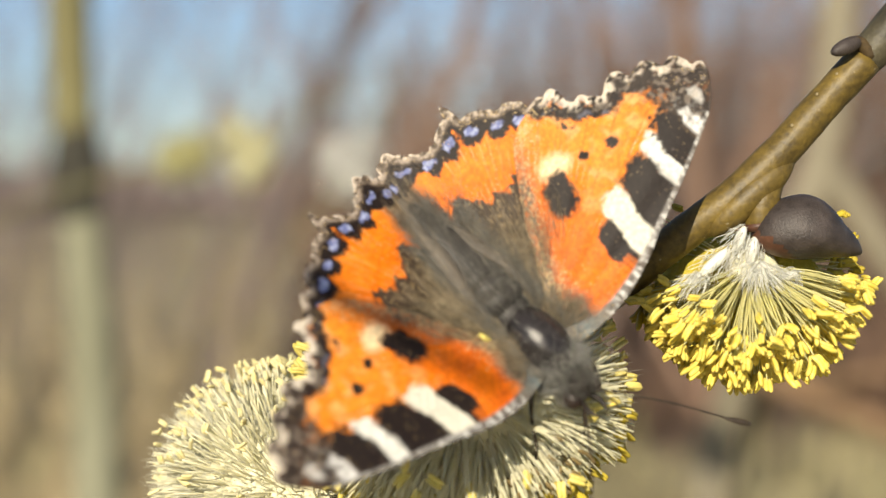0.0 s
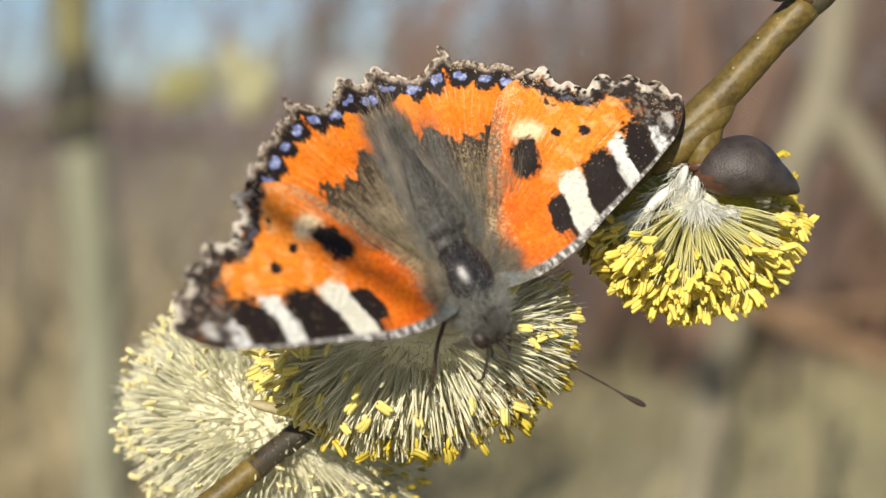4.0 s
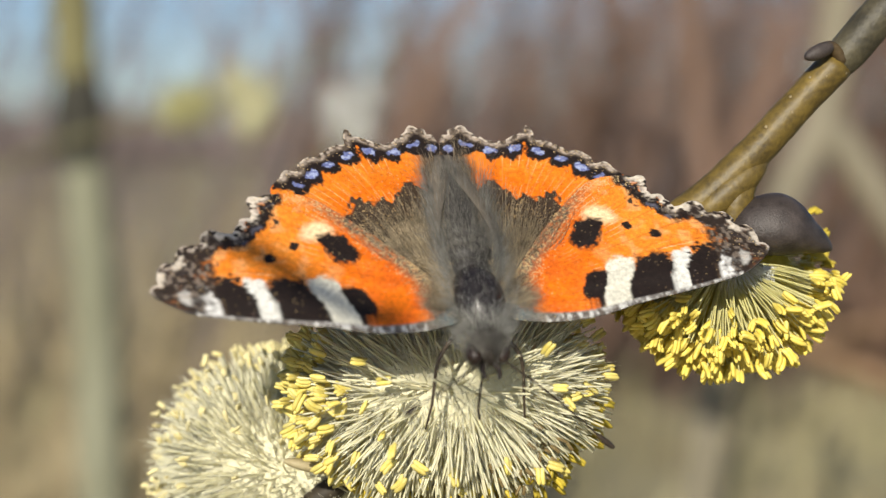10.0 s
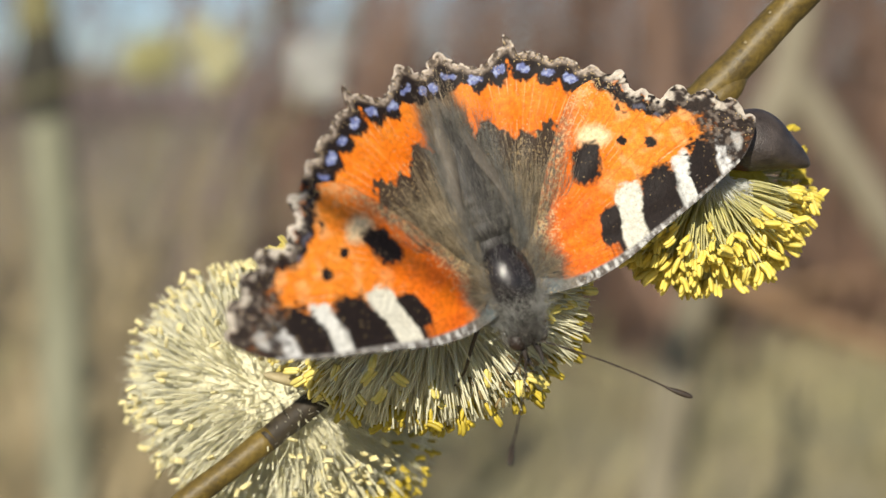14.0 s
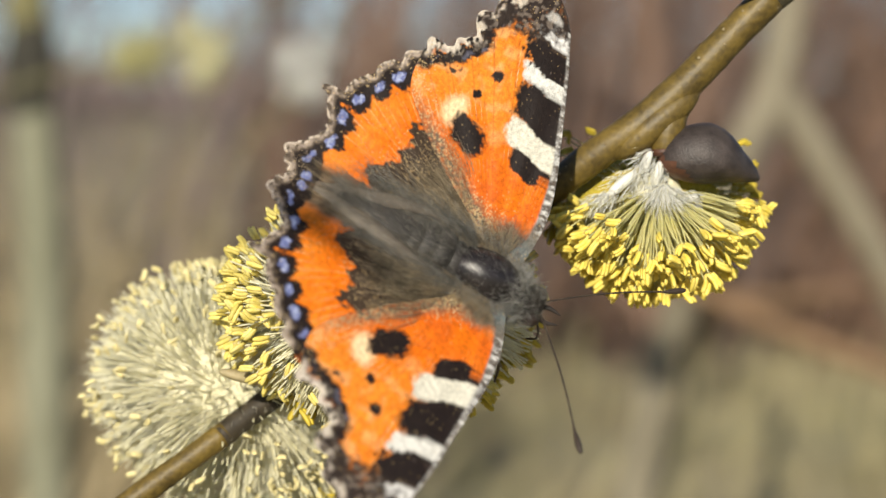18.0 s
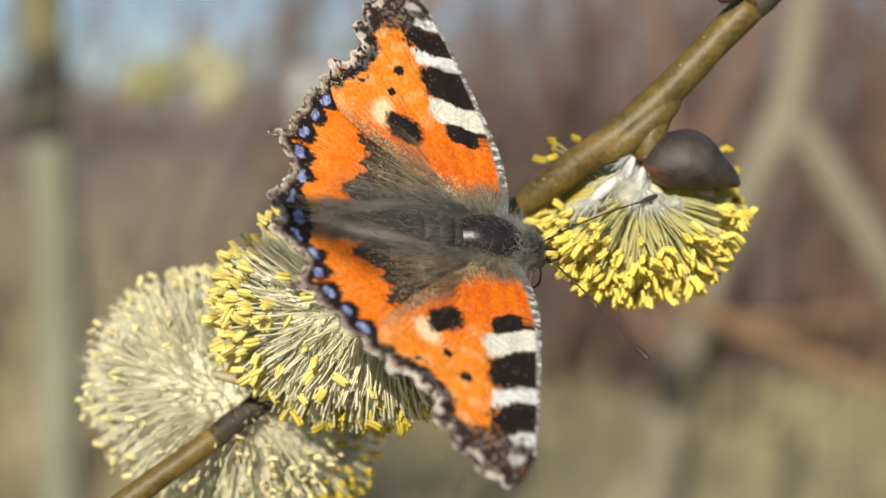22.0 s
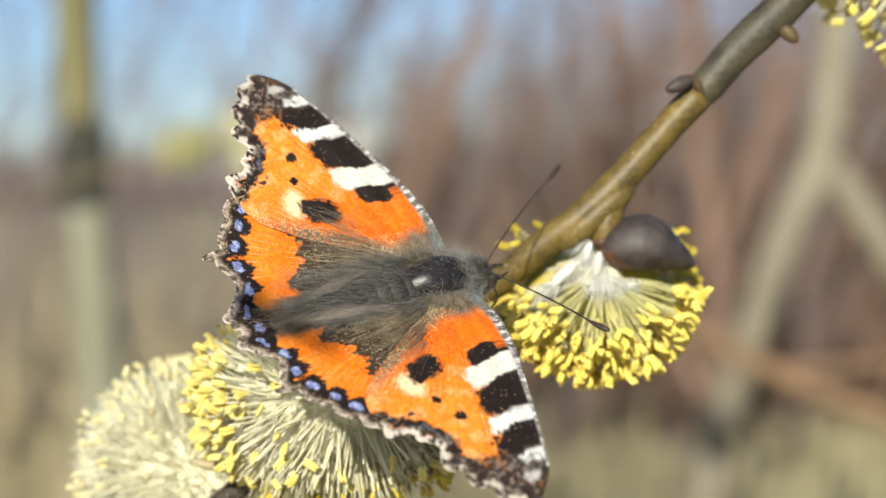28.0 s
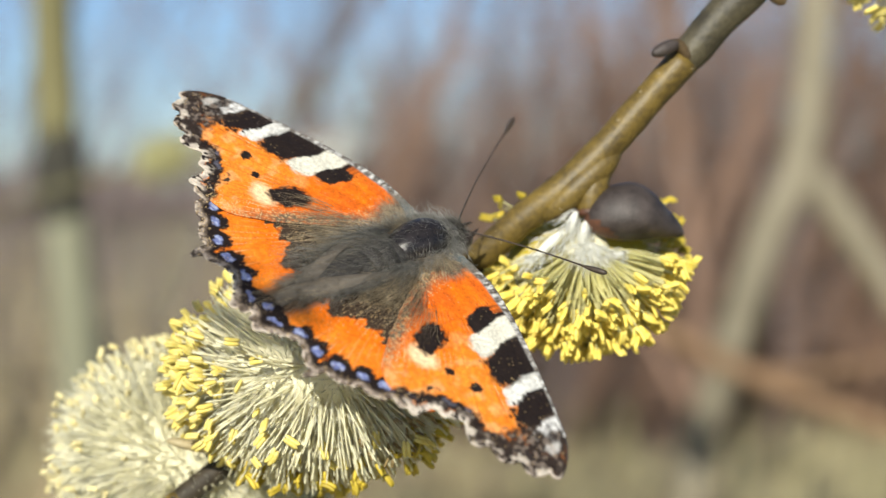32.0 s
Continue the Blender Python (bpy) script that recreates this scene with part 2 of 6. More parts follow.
M_ANTHER_PALE = material("pale_yellow_anther", (0.68, 0.54, 0.08), (0.86, 0.76, 0.3), 900, 0.5, 0.4, fine=8, island=0.25, through_light=0.15)
M_ANTHER_DULL = material("faded_anther", (0.7, 0.6, 0.25), (0.86, 0.79, 0.48), 900, 0.6, 0.4, fine=8, island=0.25, through_light=0.15)
# Olive tone of shaded, shone-through stamens, for the solid that fills their gaps.
M_BED = material("olive_yellow_bed", (0.42, 0.33, 0.02), (0.62, 0.5, 0.08), 900, 0.8, 1.0, bump_scale=1500, distance=0.0005, through_light=0.2)
M_COTTON = material("white_silk_hair", (0.8, 0.8, 0.73), (0.94, 0.94, 0.89), 900, 0.3, 0, through_light=0.35, specular=0.6)
M_FAR = material("olive_yellow_stamens", (0.25, 0.24, 0.1), (0.37, 0.35, 0.18), 200, 0.7, 0, island=0.3)
M_FAR_PALE = material("pale_far_stamens", (0.38, 0.365, 0.21), (0.5, 0.475, 0.31), 200, 0.7, 0, island=0.3)
M_FAR_SILVER = material("silver_grey_silk", (0.4, 0.4, 0.37), (0.52, 0.52, 0.5), 200, 0.7, 0, island=0.2)
M_CORE = material("catkin_core", (0.7, 0.66, 0.43), (0.86, 0.82, 0.6), 700, 0.7, 0.9, bump_scale=2600, distance=0.0003, through_light=0.1)
M_BRACT = material("pale_bract", (0.385, 0.308, 0.154), (0.554, 0.477, 0.293), 500, 0.6, 0.4, through_light=0.3)
M_BEE_PALE = material("pale_bee_hair", (0.42, 0.34, 0.16), (0.66, 0.57, 0.34), 900, 0.7, 0.4, island=0.3)
M_BEE = material("tawny_bee_hair", (0.13, 0.052, 0.011), (0.4, 0.19, 0.05), 900, 0.7, 0.6, island=0.3)
M_BEE_WING = material("bee_wing", (0.193, 0.169, 0.139), (0.308, 0.277, 0.231), 900, 0.3, 0.1, through_light=0.5)


# Mesh helpers.
def put(name, data, mat, parent, label="", smooth=True):
    if mat and not data.materials:
        data.materials.append(mat)
    if smooth:
        data.polygons.foreach_set("use_smooth", [True] * len(data.polygons))
    ob = new(name, data)
    ob.parent = parent
    return tagged(ob, label=label)


def mesh(name, verts, faces):
    data = bpy.data.meshes.new(name)
    data.from_pydata([tuple(v) for v in verts], [], [tuple(f) for f in faces])
    data.update()
    return data


def join(pieces):
    """Many (verts, faces) as one."""
    verts, faces, n = [], [], 0
    for v, f in pieces:
        v = np.asarray(v, float)
        verts.append(v)
        faces.extend(tuple(i + n for i in face) for face in f)
        n += len(v)
    return np.concatenate(verts), faces


def tube(points, radii, sides=6, flat=1.0):
    """A tapered tube along points."""
    points = [Vector(p) for p in points]
    verts, faces, side = [], [], None
    for k, p in enumerate(points):
        way = (points[min(k + 1, len(points) - 1)] - points[max(k - 1, 0)]).normalized()
        side = (way.orthogonal() if side is None else side - way * side.dot(way)).normalized()
        up = way.cross(side)
        r = radii[k] if hasattr(radii, "__len__") else radii
        for j in range(sides):
            a = 2 * math.pi * j / sides
            verts.append(p + side * (r * math.cos(a)) + up * (r * flat * math.sin(a)))
    for k in range(len(points) - 1):
        for j in range(sides):
            a, b = k * sides + j, k * sides + (j + 1) % sides
            faces.append((a, b, b + sides, a + sides))
    faces.append(tuple(range(sides))[::-1])
    faces.append(tuple(range(len(verts) - sides, len(verts))))
    return np.array([tuple(v) for v in verts]), faces


def smooth_line(points, steps=6):
    """A Catmull-Rom line through points."""
    pts = [np.array(p, float) for p in points]
    pts = [2 * pts[0] - pts[1], *pts, 2 * pts[-1] - pts[-2]]
    out = []
    for a, b, c, d in zip(pts, pts[1:], pts[2:], pts[3:]):
        for k in range(steps):
            u = k / steps
            out.append(0.5 * (2 * b + (c - a) * u + (2 * a - 5 * b + 4 * c - d) * u * u + (3 * b - a - 3 * c + d) * u ** 3))
    return out + [pts[-2]]


def ball(radii, around=10, along=7, shape=None):
    """An ellipsoid; shape(s) scales its girth along z, s from -1 to 1."""
    verts, faces = [(0, 0, -radii[2])], []
    for i in range(1, along):
        a = math.pi * i / along
        s = -math.cos(a)
        g = math.sin(a) * (shape(s) if shape else 1)
        for j in range(around):
            b = 2 * math.pi * j / around
            verts.append((radii[0] * g * math.cos(b), radii[1] * g * math.sin(b), radii[2] * s))
    verts.append((0, 0, radii[2]))
    for j in range(around):
        faces.append((0, 1 + (j + 1) % around, 1 + j))
        last = 1 + (along - 2) * around
        faces.append((last + j, last + (j + 1) % around, len(verts) - 1))
    for i in range(along - 2):
        for j in range(around):
            a, b = 1 + i * around + j, 1 + i * around + (j + 1) % around
            faces.append((a, b, b + around, a + around))
    return np.array(verts), faces


def turned(piece, m):
    v, f = piece
    r = np.array(m)
    return v @ r[:3, :3].T + r[:3, 3], f


def aim(place, way, spin=0.0):
    """A pose at place whose z points along way."""
    return Matrix.Translation(place) @ Vector(way).to_track_quat("Z", "Y").to_matrix().to_4x4() @ Matrix.Rotation(spin, 4, "Z")


def lattice(x, y, scale, seed):
    """Smooth noise from 0 to 1 over x and y."""
    grid = np.random.RandomState(seed).rand(64, 64)
    x, y = x * scale + 100, y * scale + 100
    i, j = np.floor(x).astype(int), np.floor(y).astype(int)
    u, v = x - i, y - j
    u, v = u * u * (3 - 2 * u), v * v * (3 - 2 * v)
    at = lambda a, b: grid[a % 64, b % 64]
    return (at(i, j) * (1 - u) + at(i + 1, j) * u) * (1 - v) + (at(i, j + 1) * (1 - u) + at(i + 1, j + 1) * u) * v


# The ground and what lies far behind.
M_GROUND = material("dead_grass_ground", (0.21, 0.18, 0.1), (0.5, 0.43, 0.27), 0.9, 0.9, 0.6, fine=14, distance=0.05)


def patched(m, tones, scale, amount):
    """Lays wide patches of other tones over a material's colour."""
    nodes, links = m.node_tree.nodes, m.node_tree.links
    shader = nodes["Principled BSDF"]
    was = shader.inputs["Base Color"].links[0].from_socket
    place = nodes.new("ShaderNodeTexCoord")
    for k, tone in enumerate(tones):
        noise_node, span, mix = nodes.new("ShaderNodeTexNoise"), nodes.new("ShaderNodeMapRange"), nodes.new("ShaderNodeMix")
        noise_node.noise_dimensions = "4D"
        noise_node.inputs["W"].default_value, noise_node.inputs["Scale"].default_value, noise_node.inputs["Detail"].default_value = 3.7 * k, scale * (1 + 0.4 * k), 3
        links.new(place.outputs["Object"], noise_node.inputs["Vector"])
        span.inputs[1].default_value, span.inputs[2].default_value, span.inputs[4].default_value = 0.48, 0.62, amount
        links.new(noise_node.outputs[0], span.inputs[0])
        mix.data_type = "RGBA"
        mix.inputs[7].default_value = (*tone, 1)
        links.new(span.outputs[0], mix.inputs[0])
        links.new(was, mix.inputs[6])
        was = mix.outputs[2]
    links.new(was, shader.inputs["Base Color"])


patched(M_GROUND, ((0.24, 0.24, 0.115), (0.26, 0.185, 0.115), (0.29, 0.265, 0.165)), 0.8, 0.8)
M_STEM = material("grey_green_stem", (0.108, 0.108, 0.0655), (0.277, 0.277, 0.2), 9, 0.8, 0.5, fine=8, distance=0.003, stretch=(1, 1, 0.3))
M_STEM_PALE = material("pale_sapling_bark", (0.115, 0.1, 0.068), (0.26, 0.23, 0.165), 9, 0.8, 0.5, fine=8, distance=0.003, stretch=(1, 1, 0.3))
M_STEM_OLIVE = material("olive_stem", (0.077, 0.0708, 0.0308), (0.177, 0.162, 0.077), 9, 0.8, 0.5, fine=8, distance=0.003)
M_STEM_DARK = material("dark_burr", (0.0154, 0.0154, 0.0123), (0.0539, 0.0501, 0.0385), 25, 0.9, 0.6, distance=0.003)
M_THICKET = material("russet_thicket", (0.11, 0.066, 0.046), (0.255, 0.163, 0.118), 3, 0.8, 0, island=0.36)
M_TWIGS_GREY = material("purple_grey_twigs", (0.077, 0.0577, 0.0539), (0.231, 0.185, 0.177), 3, 0.8, 0, island=0.4)
M_REED = material("dead_reed", (0.154, 0.119, 0.0616), (0.354, 0.293, 0.185), 4, 0.8, 0, island=0.4)
M_GRASS = material("bleached_grass", (0.21, 0.195, 0.095), (0.43, 0.37, 0.23), 2, 0.9, 0, island=0.25)
M_RUST = material("rust_branch", (0.14, 0.085, 0.045), (0.27, 0.17, 0.1), 20, 0.8, 0.4, distance=0.002)

steps = [-600, -60, -12, -4, -1, 0, 1, 2, 3, 4, 6, 8, 11, 15, 22, 40, 90, 250, 800, 2500]
spread = [-2500, -600, -120, -40, -15, -8, -5, -3, -2, -1, 0, 1, 2, 3, 5, 8, 15, 40, 120, 600, 2500]
ground_verts = [(x, y, 0.05 * math.sin(x * 1.7 + y) * math.cos(y * 0.9) if abs(x) < 20 and abs(y) < 25 else 0.0) for y in steps for x in spread]
w = len(spread)
ground_faces = [(j * w + i, j * w + i + 1, (j + 1) * w + i + 1, (j + 1) * w + i) for j in range(len(steps) - 1) for i in range(w - 1)]
tagged(put("ground", mesh("ground", ground_verts, ground_faces), M_GROUND, None), "rough ground of dead grass and fallen leaves", "ground", kind="structure")


def scatter(name, count, seed, xs, ys, height, thick, lean, mat, label, category, bend=0.15):
    """A stand of thin stems, one mesh. xs are slopes sideways per metre of depth."""
    rng = random.Random(seed)
    pieces = []
    for _ in range(count):
        y = rng.uniform(*ys)
        x = rng.uniform(*xs) * y
        h = rng.uniform(*height)
        a, b = rng.gauss(lean, 0.22), rng.gauss(0, 0.15)
        r = rng.uniform(*thick)
        pts = [(x + a * h * s + bend * h * s * s * rng.uniform(-1, 1), y + b * h * s, h * s) for s in (0, 0.3, 0.65, 1)]
        pieces.append(tube(pts, [r, r * 0.85, r * 0.6, r * 0.25], 4))
    v, f = join(pieces)
    return tagged(put(name, mesh(name, v, f), mat, None), label, category, kind="stuff")


scatter("thicket", 640, 3, (-0.07, 0.36), (7, 12), (1.3, 2.35), (0.008, 0.032), 0.15, M_THICKET, "russet leafless thicket of bare shrubs far behind", "thicket")
scatter("tall_thicket", 240, 13, (0.1, 0.42), (7, 12), (2.0, 3.3), (0.008, 0.026), 0.1, M_THICKET, "taller russet shrubs without leaves", "thicket")
scatter("far_woods", 420, 8, (-0.5, 0.5), (60, 85), (1.6, 2.9), (0.15, 0.5), 0.0, M_TWIGS_GREY, "low grey-brown woods along the horizon", "woods")
scatter("far_twigs", 340, 4, (-0.34, 0.26), (6, 11), (1.5, 3.3), (0.004, 0.014), 0.3, M_TWIGS_GREY, "thin purple-grey bare twigs against the sky", "twigs")
scatter("low_grass", 1500, 15, (-0.4, 0.42), (3.2, 9.5), (0.06, 0.3), (0.006, 0.016), 0.1, M_GRASS, "low tufts of bleached and greenish grass", "grass")
scatter("dead_reeds", 110, 5, (-0.33, -0.1), (2.6, 4.5), (0.7, 1.15), (0.008, 0.02), 0.4, M_REED, "leaning stalks of dead straw-coloured grass", "grass")


def stem(name, points, radii, mat, label, category="tree", sides=14):
    line = smooth_line(points, 6)
    r = np.interp(np.linspace(0, 1, len(line)), np.linspace(0, 1, len(radii)), radii)
    v, f = tube(line, list(r), sides)
    base = new(name)
    tagged(base, label, category)
    return base, put("trunk", mesh(name, v, f), mat, base)


young_tree, _ = stem("young_tree", [(-0.34, 1.87, 0.0), (-0.362, 1.87, 0.6), (-0.368, 1.87, 1.0), (-0.382, 1.87, 1.2)], [0.031, 0.03, 0.029, 0.028],
                     M_STEM, "slender grey-green young willow with a dark burr")
v, f = tube(smooth_line([(-0.382, 1.87, 1.19), (-0.388, 1.87, 1.33), (-0.386, 1.87, 1.5), (-0.36, 1.87, 1.9)], 6), 0.027, 14)
put("upper_trunk", mesh("upper_trunk", v, f), M_STEM_OLIVE, young_tree, "olive upper trunk")
v, f = turned(ball((0.034, 0.033, 0.075), 14, 10), Matrix.Translation((-0.383, 1.865, 1.217)))
put("burr", mesh("burr", v, f), M_STEM_DARK, young_tree, "dark burr")
v, f = tube(smooth_line([(-0.386, 1.87, 1.42), (-0.43, 1.87, 1.5), (-0.5, 1.88, 1.56)], 5), [0.012] * 11, 8)
put("limb", mesh("limb", v, f), M_STEM_OLIVE, young_tree)

forked_tree, _ = stem("forked_tree", [(0.31, 2.05, 0.0), (0.372, 2.05, 0.5), (0.418, 2.05, 0.84)], [0.03, 0.029, 0.028],
                      M_STEM_PALE, "pale grey forked sapling with a dark joint")
v, f = tube(smooth_line([(0.418, 2.05, 0.84), (0.513, 2.05, 1.114), (0.563, 2.05, 1.224), (0.59, 2.05, 1.46), (0.62, 2.06, 1.9)], 6), 0.026, 12)
put("limb", mesh("limb", v, f), M_STEM_PALE, forked_tree)
v, f = tube(smooth_line([(0.563, 2.055, 1.224), (0.635, 2.06, 1.123), (0.758, 2.07, 0.926), (0.9, 2.08, 0.6)], 6), 0.024, 12)
put("limb", mesh("limb", v, f), M_STEM_PALE, forked_tree)
v, f = turned(ball((0.027, 0.027, 0.04), 12, 8), Matrix.Translation((0.42, 2.045, 0.856)))
put("joint", mesh("joint", v, f), M_STEM_DARK, forked_tree, "dark joint")

for pts, r, mat, label in (
        ([(-0.25, 3.0, 0.2), (0.02, 3.0, 1.18), (0.09, 3.0, 1.36), (0.17, 3.0, 1.58), (0.3, 3.0, 2.0)], 0.013, M_THICKET, "leaning red-brown shrub branch"),
        ([(-0.45, 3.1, 0.6), (-0.16, 3.1, 1.3), (-0.1, 3.1, 1.45), (0.02, 3.1, 1.9)], 0.02, M_TWIGS_GREY, "leaning dark grey shrub branch"),
        ([(0.72, 4.0, 0.0), (0.79, 4.0, 0.55), (0.79, 4.0, 0.95), (0.73, 4.0, 1.55), (0.76, 4.0, 2.1)], 0.034, M_THICKET, "upright red-brown shrub stem"),
        ([(0.28, 1.6, 1.05), (0.39, 1.6, 0.99), (0.585, 1.6, 0.912), (0.9, 1.6, 0.8)], 0.012, M_RUST, "rust-coloured branch hanging aslant")):
    base, _ = stem("shrub_branch", pts, [r, r * 0.9, r * 0.8], mat, label, "branch", 8)
    for k in (1, 2):
        p, q = Vector(pts[k]), Vector(pts[k + 1])
        side = (q - p).cross(Vector((0, 1, 0))).normalized() * (1 if k == 1 else -1)
        d = (q - p).length
        way = (q - p).normalized()
        v, f = tube([p, p + way * d * 0.3 + side * d * 0.12, p + way * d * 0.9 + side * d * 0.45], [r * 0.6, r * 0.5, r * 0.2], 6)
        put("side_twig", mesh("side_twig", v, f), mat, base)


# Catkins: a core, silky hairs, and stamens of a filament and a two-lobed anther.
def filament_piece(rng, length, thick):
    bend, turn = rng.uniform(0.03, 0.15) * length, rng.uniform(0, 6.28)
    wave = rng.uniform(-0.06, 0.06) * length
    pts = []
    for k in range(6):
        s = k / 5
        b = bend * s * s + wave * math.sin(s * 3.14)
        pts.append((b * math.cos(turn), b * math.sin(turn), length * s))
    return tube(pts, [thick * (1.1 - 0.35 * k / 5) for k in range(6)], 5), Vector(pts[-1])


def anther_piece(rng):
    """Two long pollen sacs side by side, bowed, with rounded ends and a seam between them."""
    lobes, bow = [], rng.uniform(-0.00016, 0.00016)
    half = rng.uniform(0.00050, 0.00066)
    for side in (-1, 1):
        pts = [(side * 0.00012 + side * 0.00004 * q * q + bow * (1 - q * q), side * 0.00002, half * (q + 0.25)) for q in (-1, -0.82, -0.35, 0.2, 0.75, 1)]
        lobes.append(tube(pts, [0.00007, 0.00015, 0.00019, 0.0002, 0.00016, 0.00007], 6))
    return join(lobes)


stamen_rng = random.Random(11)
FILAMENTS, ANTHERS = [], []
for _ in range(9):
    piece, end = filament_piece(stamen_rng, 0.0068, 0.000105)
    FILAMENTS.append(({}, piece, end))
for _ in range(6):
    piece = anther_piece(stamen_rng)
    ANTHERS.append((piece, {}))


def anther_mesh(k, mat):
    piece, made = ANTHERS[k]
    if mat.name not in made:
        data = mesh("anther", *piece)
        data.materials.append(mat)
        data.polygons.foreach_set("use_smooth", [True] * len(data.polygons))
        made[mat.name] = data
    return made[mat.name]


def filament_mesh(k, mat):
    made, piece, _ = FILAMENTS[k]
    if mat.name not in made:
        data = mesh("filament", *piece)
        data.materials.append(mat)
        data.polygons.foreach_set("use_smooth", [True] * len(data.polygons))
        made[mat.name] = data
    return made[mat.name]


def hair_pieces(rng, places, length, thick, spread, droop=(0, 0, 0), bend=0.0):
    out = []
    for p, n in places:
        way = (Vector(n).normalized() + Vector([rng.gauss(0, spread) for _ in range(3)])).normalized()
        long = length * rng.uniform(0.5, 1.35)
        curl = Vector([rng.gauss(0, bend) for _ in range(3)]) + Vector(droop)
        p = Vector(p)
        if bend:
            pts = [p, p + way * long * 0.35, p + (way + curl * 0.35).normalized() * long * 0.7, p + (way + curl).normalized() * long]
            out.append(tube(pts, [thick, thick, thick * 0.75, thick * 0.15], 3))
        else:
            out.append(tube([p, p + way * long * 0.5, p + way * long], [thick, thick * 0.8, thick * 0.15], 3))
    return out


def catkin(centre, axis, radii, count, seed, stretch, anther, label, skip=None, pull=(0, 0, 0), pick=300, hairs=500, size=1.0, fan=1.0, swell=1.0, bare=None, rich=None, silk=0.0045, deep=M_ANTHER, thin=1.0, tilt=0.7, more=(), stalk=M_FILAMENT):
    """centre and axis of the core in the world; radii across and along it; skip(direction) leaves a side bare."""
    rng = random.Random(seed)
    base = new("willow_catkin")
    base.matrix_world = Matrix.Translation(centre)
    tagged(base, label, "catkin", group="willow catkins on the twig")
    turn = Vector(axis).to_track_quat("Z", "Y").to_matrix()
    core = ball((radii[0] * swell, radii[0] * swell, radii[1] * swell), 20, 14)
    put("core", mesh("core", *turned(core, turn.to_4x4())), M_CORE, base)
    spots, cover = [], []
    for k in range(count):
        z = 1 - 2 * (k + 0.5) / count
        a = k * 2.39996
        u = Vector((math.sqrt(1 - z * z) * math.cos(a), math.sqrt(1 - z * z) * math.sin(a), z))
        p = turn @ Vector((u.x * radii[0], u.y * radii[0], u.z * radii[1]))
        n = (turn @ Vector((u.x / radii[0], u.y / radii[0], u.z / radii[1]))).normalized()
        n = (n + Vector([rng.gauss(0, 0.06) for _ in range(3)]) + Vector(pull)).normalized()
        cover.append((p * swell * 0.98, n))
        if skip and skip(n, rng.random()):
            continue
        spots.append((p * 0.97, Vector((n.x, n.y * fan, n.z)).normalized() if n.y < 0 else n))
    spots += [(Vector(n) * radii[0], Vector(n).normalized()) for n in more]
    order = sorted(spots, key=lambda s: (s[0] + s[1] * 0.006).y)
    rest_f, rest_a, rest_b = [], [], []
    for k, (p, n) in enumerate(order):
        i, j = rng.randrange(len(FILAMENTS)), rng.randrange(len(ANTHERS))
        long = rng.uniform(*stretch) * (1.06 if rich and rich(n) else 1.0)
        m = aim(p, n, rng.uniform(0, 6.28)) @ Matrix.Diagonal((thin, thin, long, 1))
        end = FILAMENTS[i][2]
        big = size * rng.uniform(1.15, 1.6)
        a = (Matrix.Translation((end.x, end.y, end.z)) @ Matrix.Diagonal((1 / thin, 1 / thin, 1 / long, 1))
             @ Euler((rng.gauss(0, tilt), rng.gauss(0, tilt), rng.uniform(0, 6.28))).to_matrix().to_4x4() @ Matrix.Scale(big, 4))
        tipped = not (bare and rng.random() < bare(n))
        if k < pick:
            ob = new("stamen", filament_mesh(i, stalk))
            ob.parent, ob.matrix_basis = base, m
            if tipped:
                tip = new("anther", anther_mesh(j, anther))
                tip.parent, tip.matrix_basis = ob, a
        else:
            rest_f.append(turned(FILAMENTS[i][1], m))
            if tipped:
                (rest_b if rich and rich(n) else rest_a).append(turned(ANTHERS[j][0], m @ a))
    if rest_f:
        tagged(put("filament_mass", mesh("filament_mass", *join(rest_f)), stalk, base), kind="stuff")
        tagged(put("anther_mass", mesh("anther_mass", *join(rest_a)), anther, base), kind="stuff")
    # anthers that rich() picks carry painted shade through the deep material
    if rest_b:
        tagged(put("anther_mass", mesh("anther_mass", *join(rest_b)), deep, base, "anthers in deeper yellow, shade put into their colour"), kind="stuff")
    if hairs:
        places = [rng.choice(cover) for _ in range(hairs)]
        tagged(put("silky_hairs", mesh("silky_hairs", *join(hair_pieces(rng, places, silk, 0.00003, 0.22))), M_SILK, base), kind="stuff")
    return base


MID = (-0.0025, -0.0016, 1.1834)
middle_catkin = catkin(MID, (0.95, -0.1, 0.1), (0.0031, 0.0062), 5200, 21, (0.78, 1.12), M_ANTHER_PALE,
                       "open pale-yellow willow catkin beneath the butterfly",
                       skip=lambda n, c: (n.y < -0.15 and c < 0.4) or (n.y < 0.2 and n.z > 0.12 and n.x > -0.8 and c < 0.85), hairs=3000, size=0.8, fan=0.14, swell=1.6, silk=0.0034, tilt=0.5,
                       bare=lambda n: 0.97 if n.y < 0.2 and n.z > 0.0 and abs(n.x) < 0.8 else 0.25 if n.x < -0.88 else 0.75 if n.x < -0.7 else 0.98 if n.y < -0.75 else 0.9 if n.y < 0.0 else 0.35,
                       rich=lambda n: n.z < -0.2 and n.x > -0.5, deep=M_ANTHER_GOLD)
withered_rng = random.Random(31)
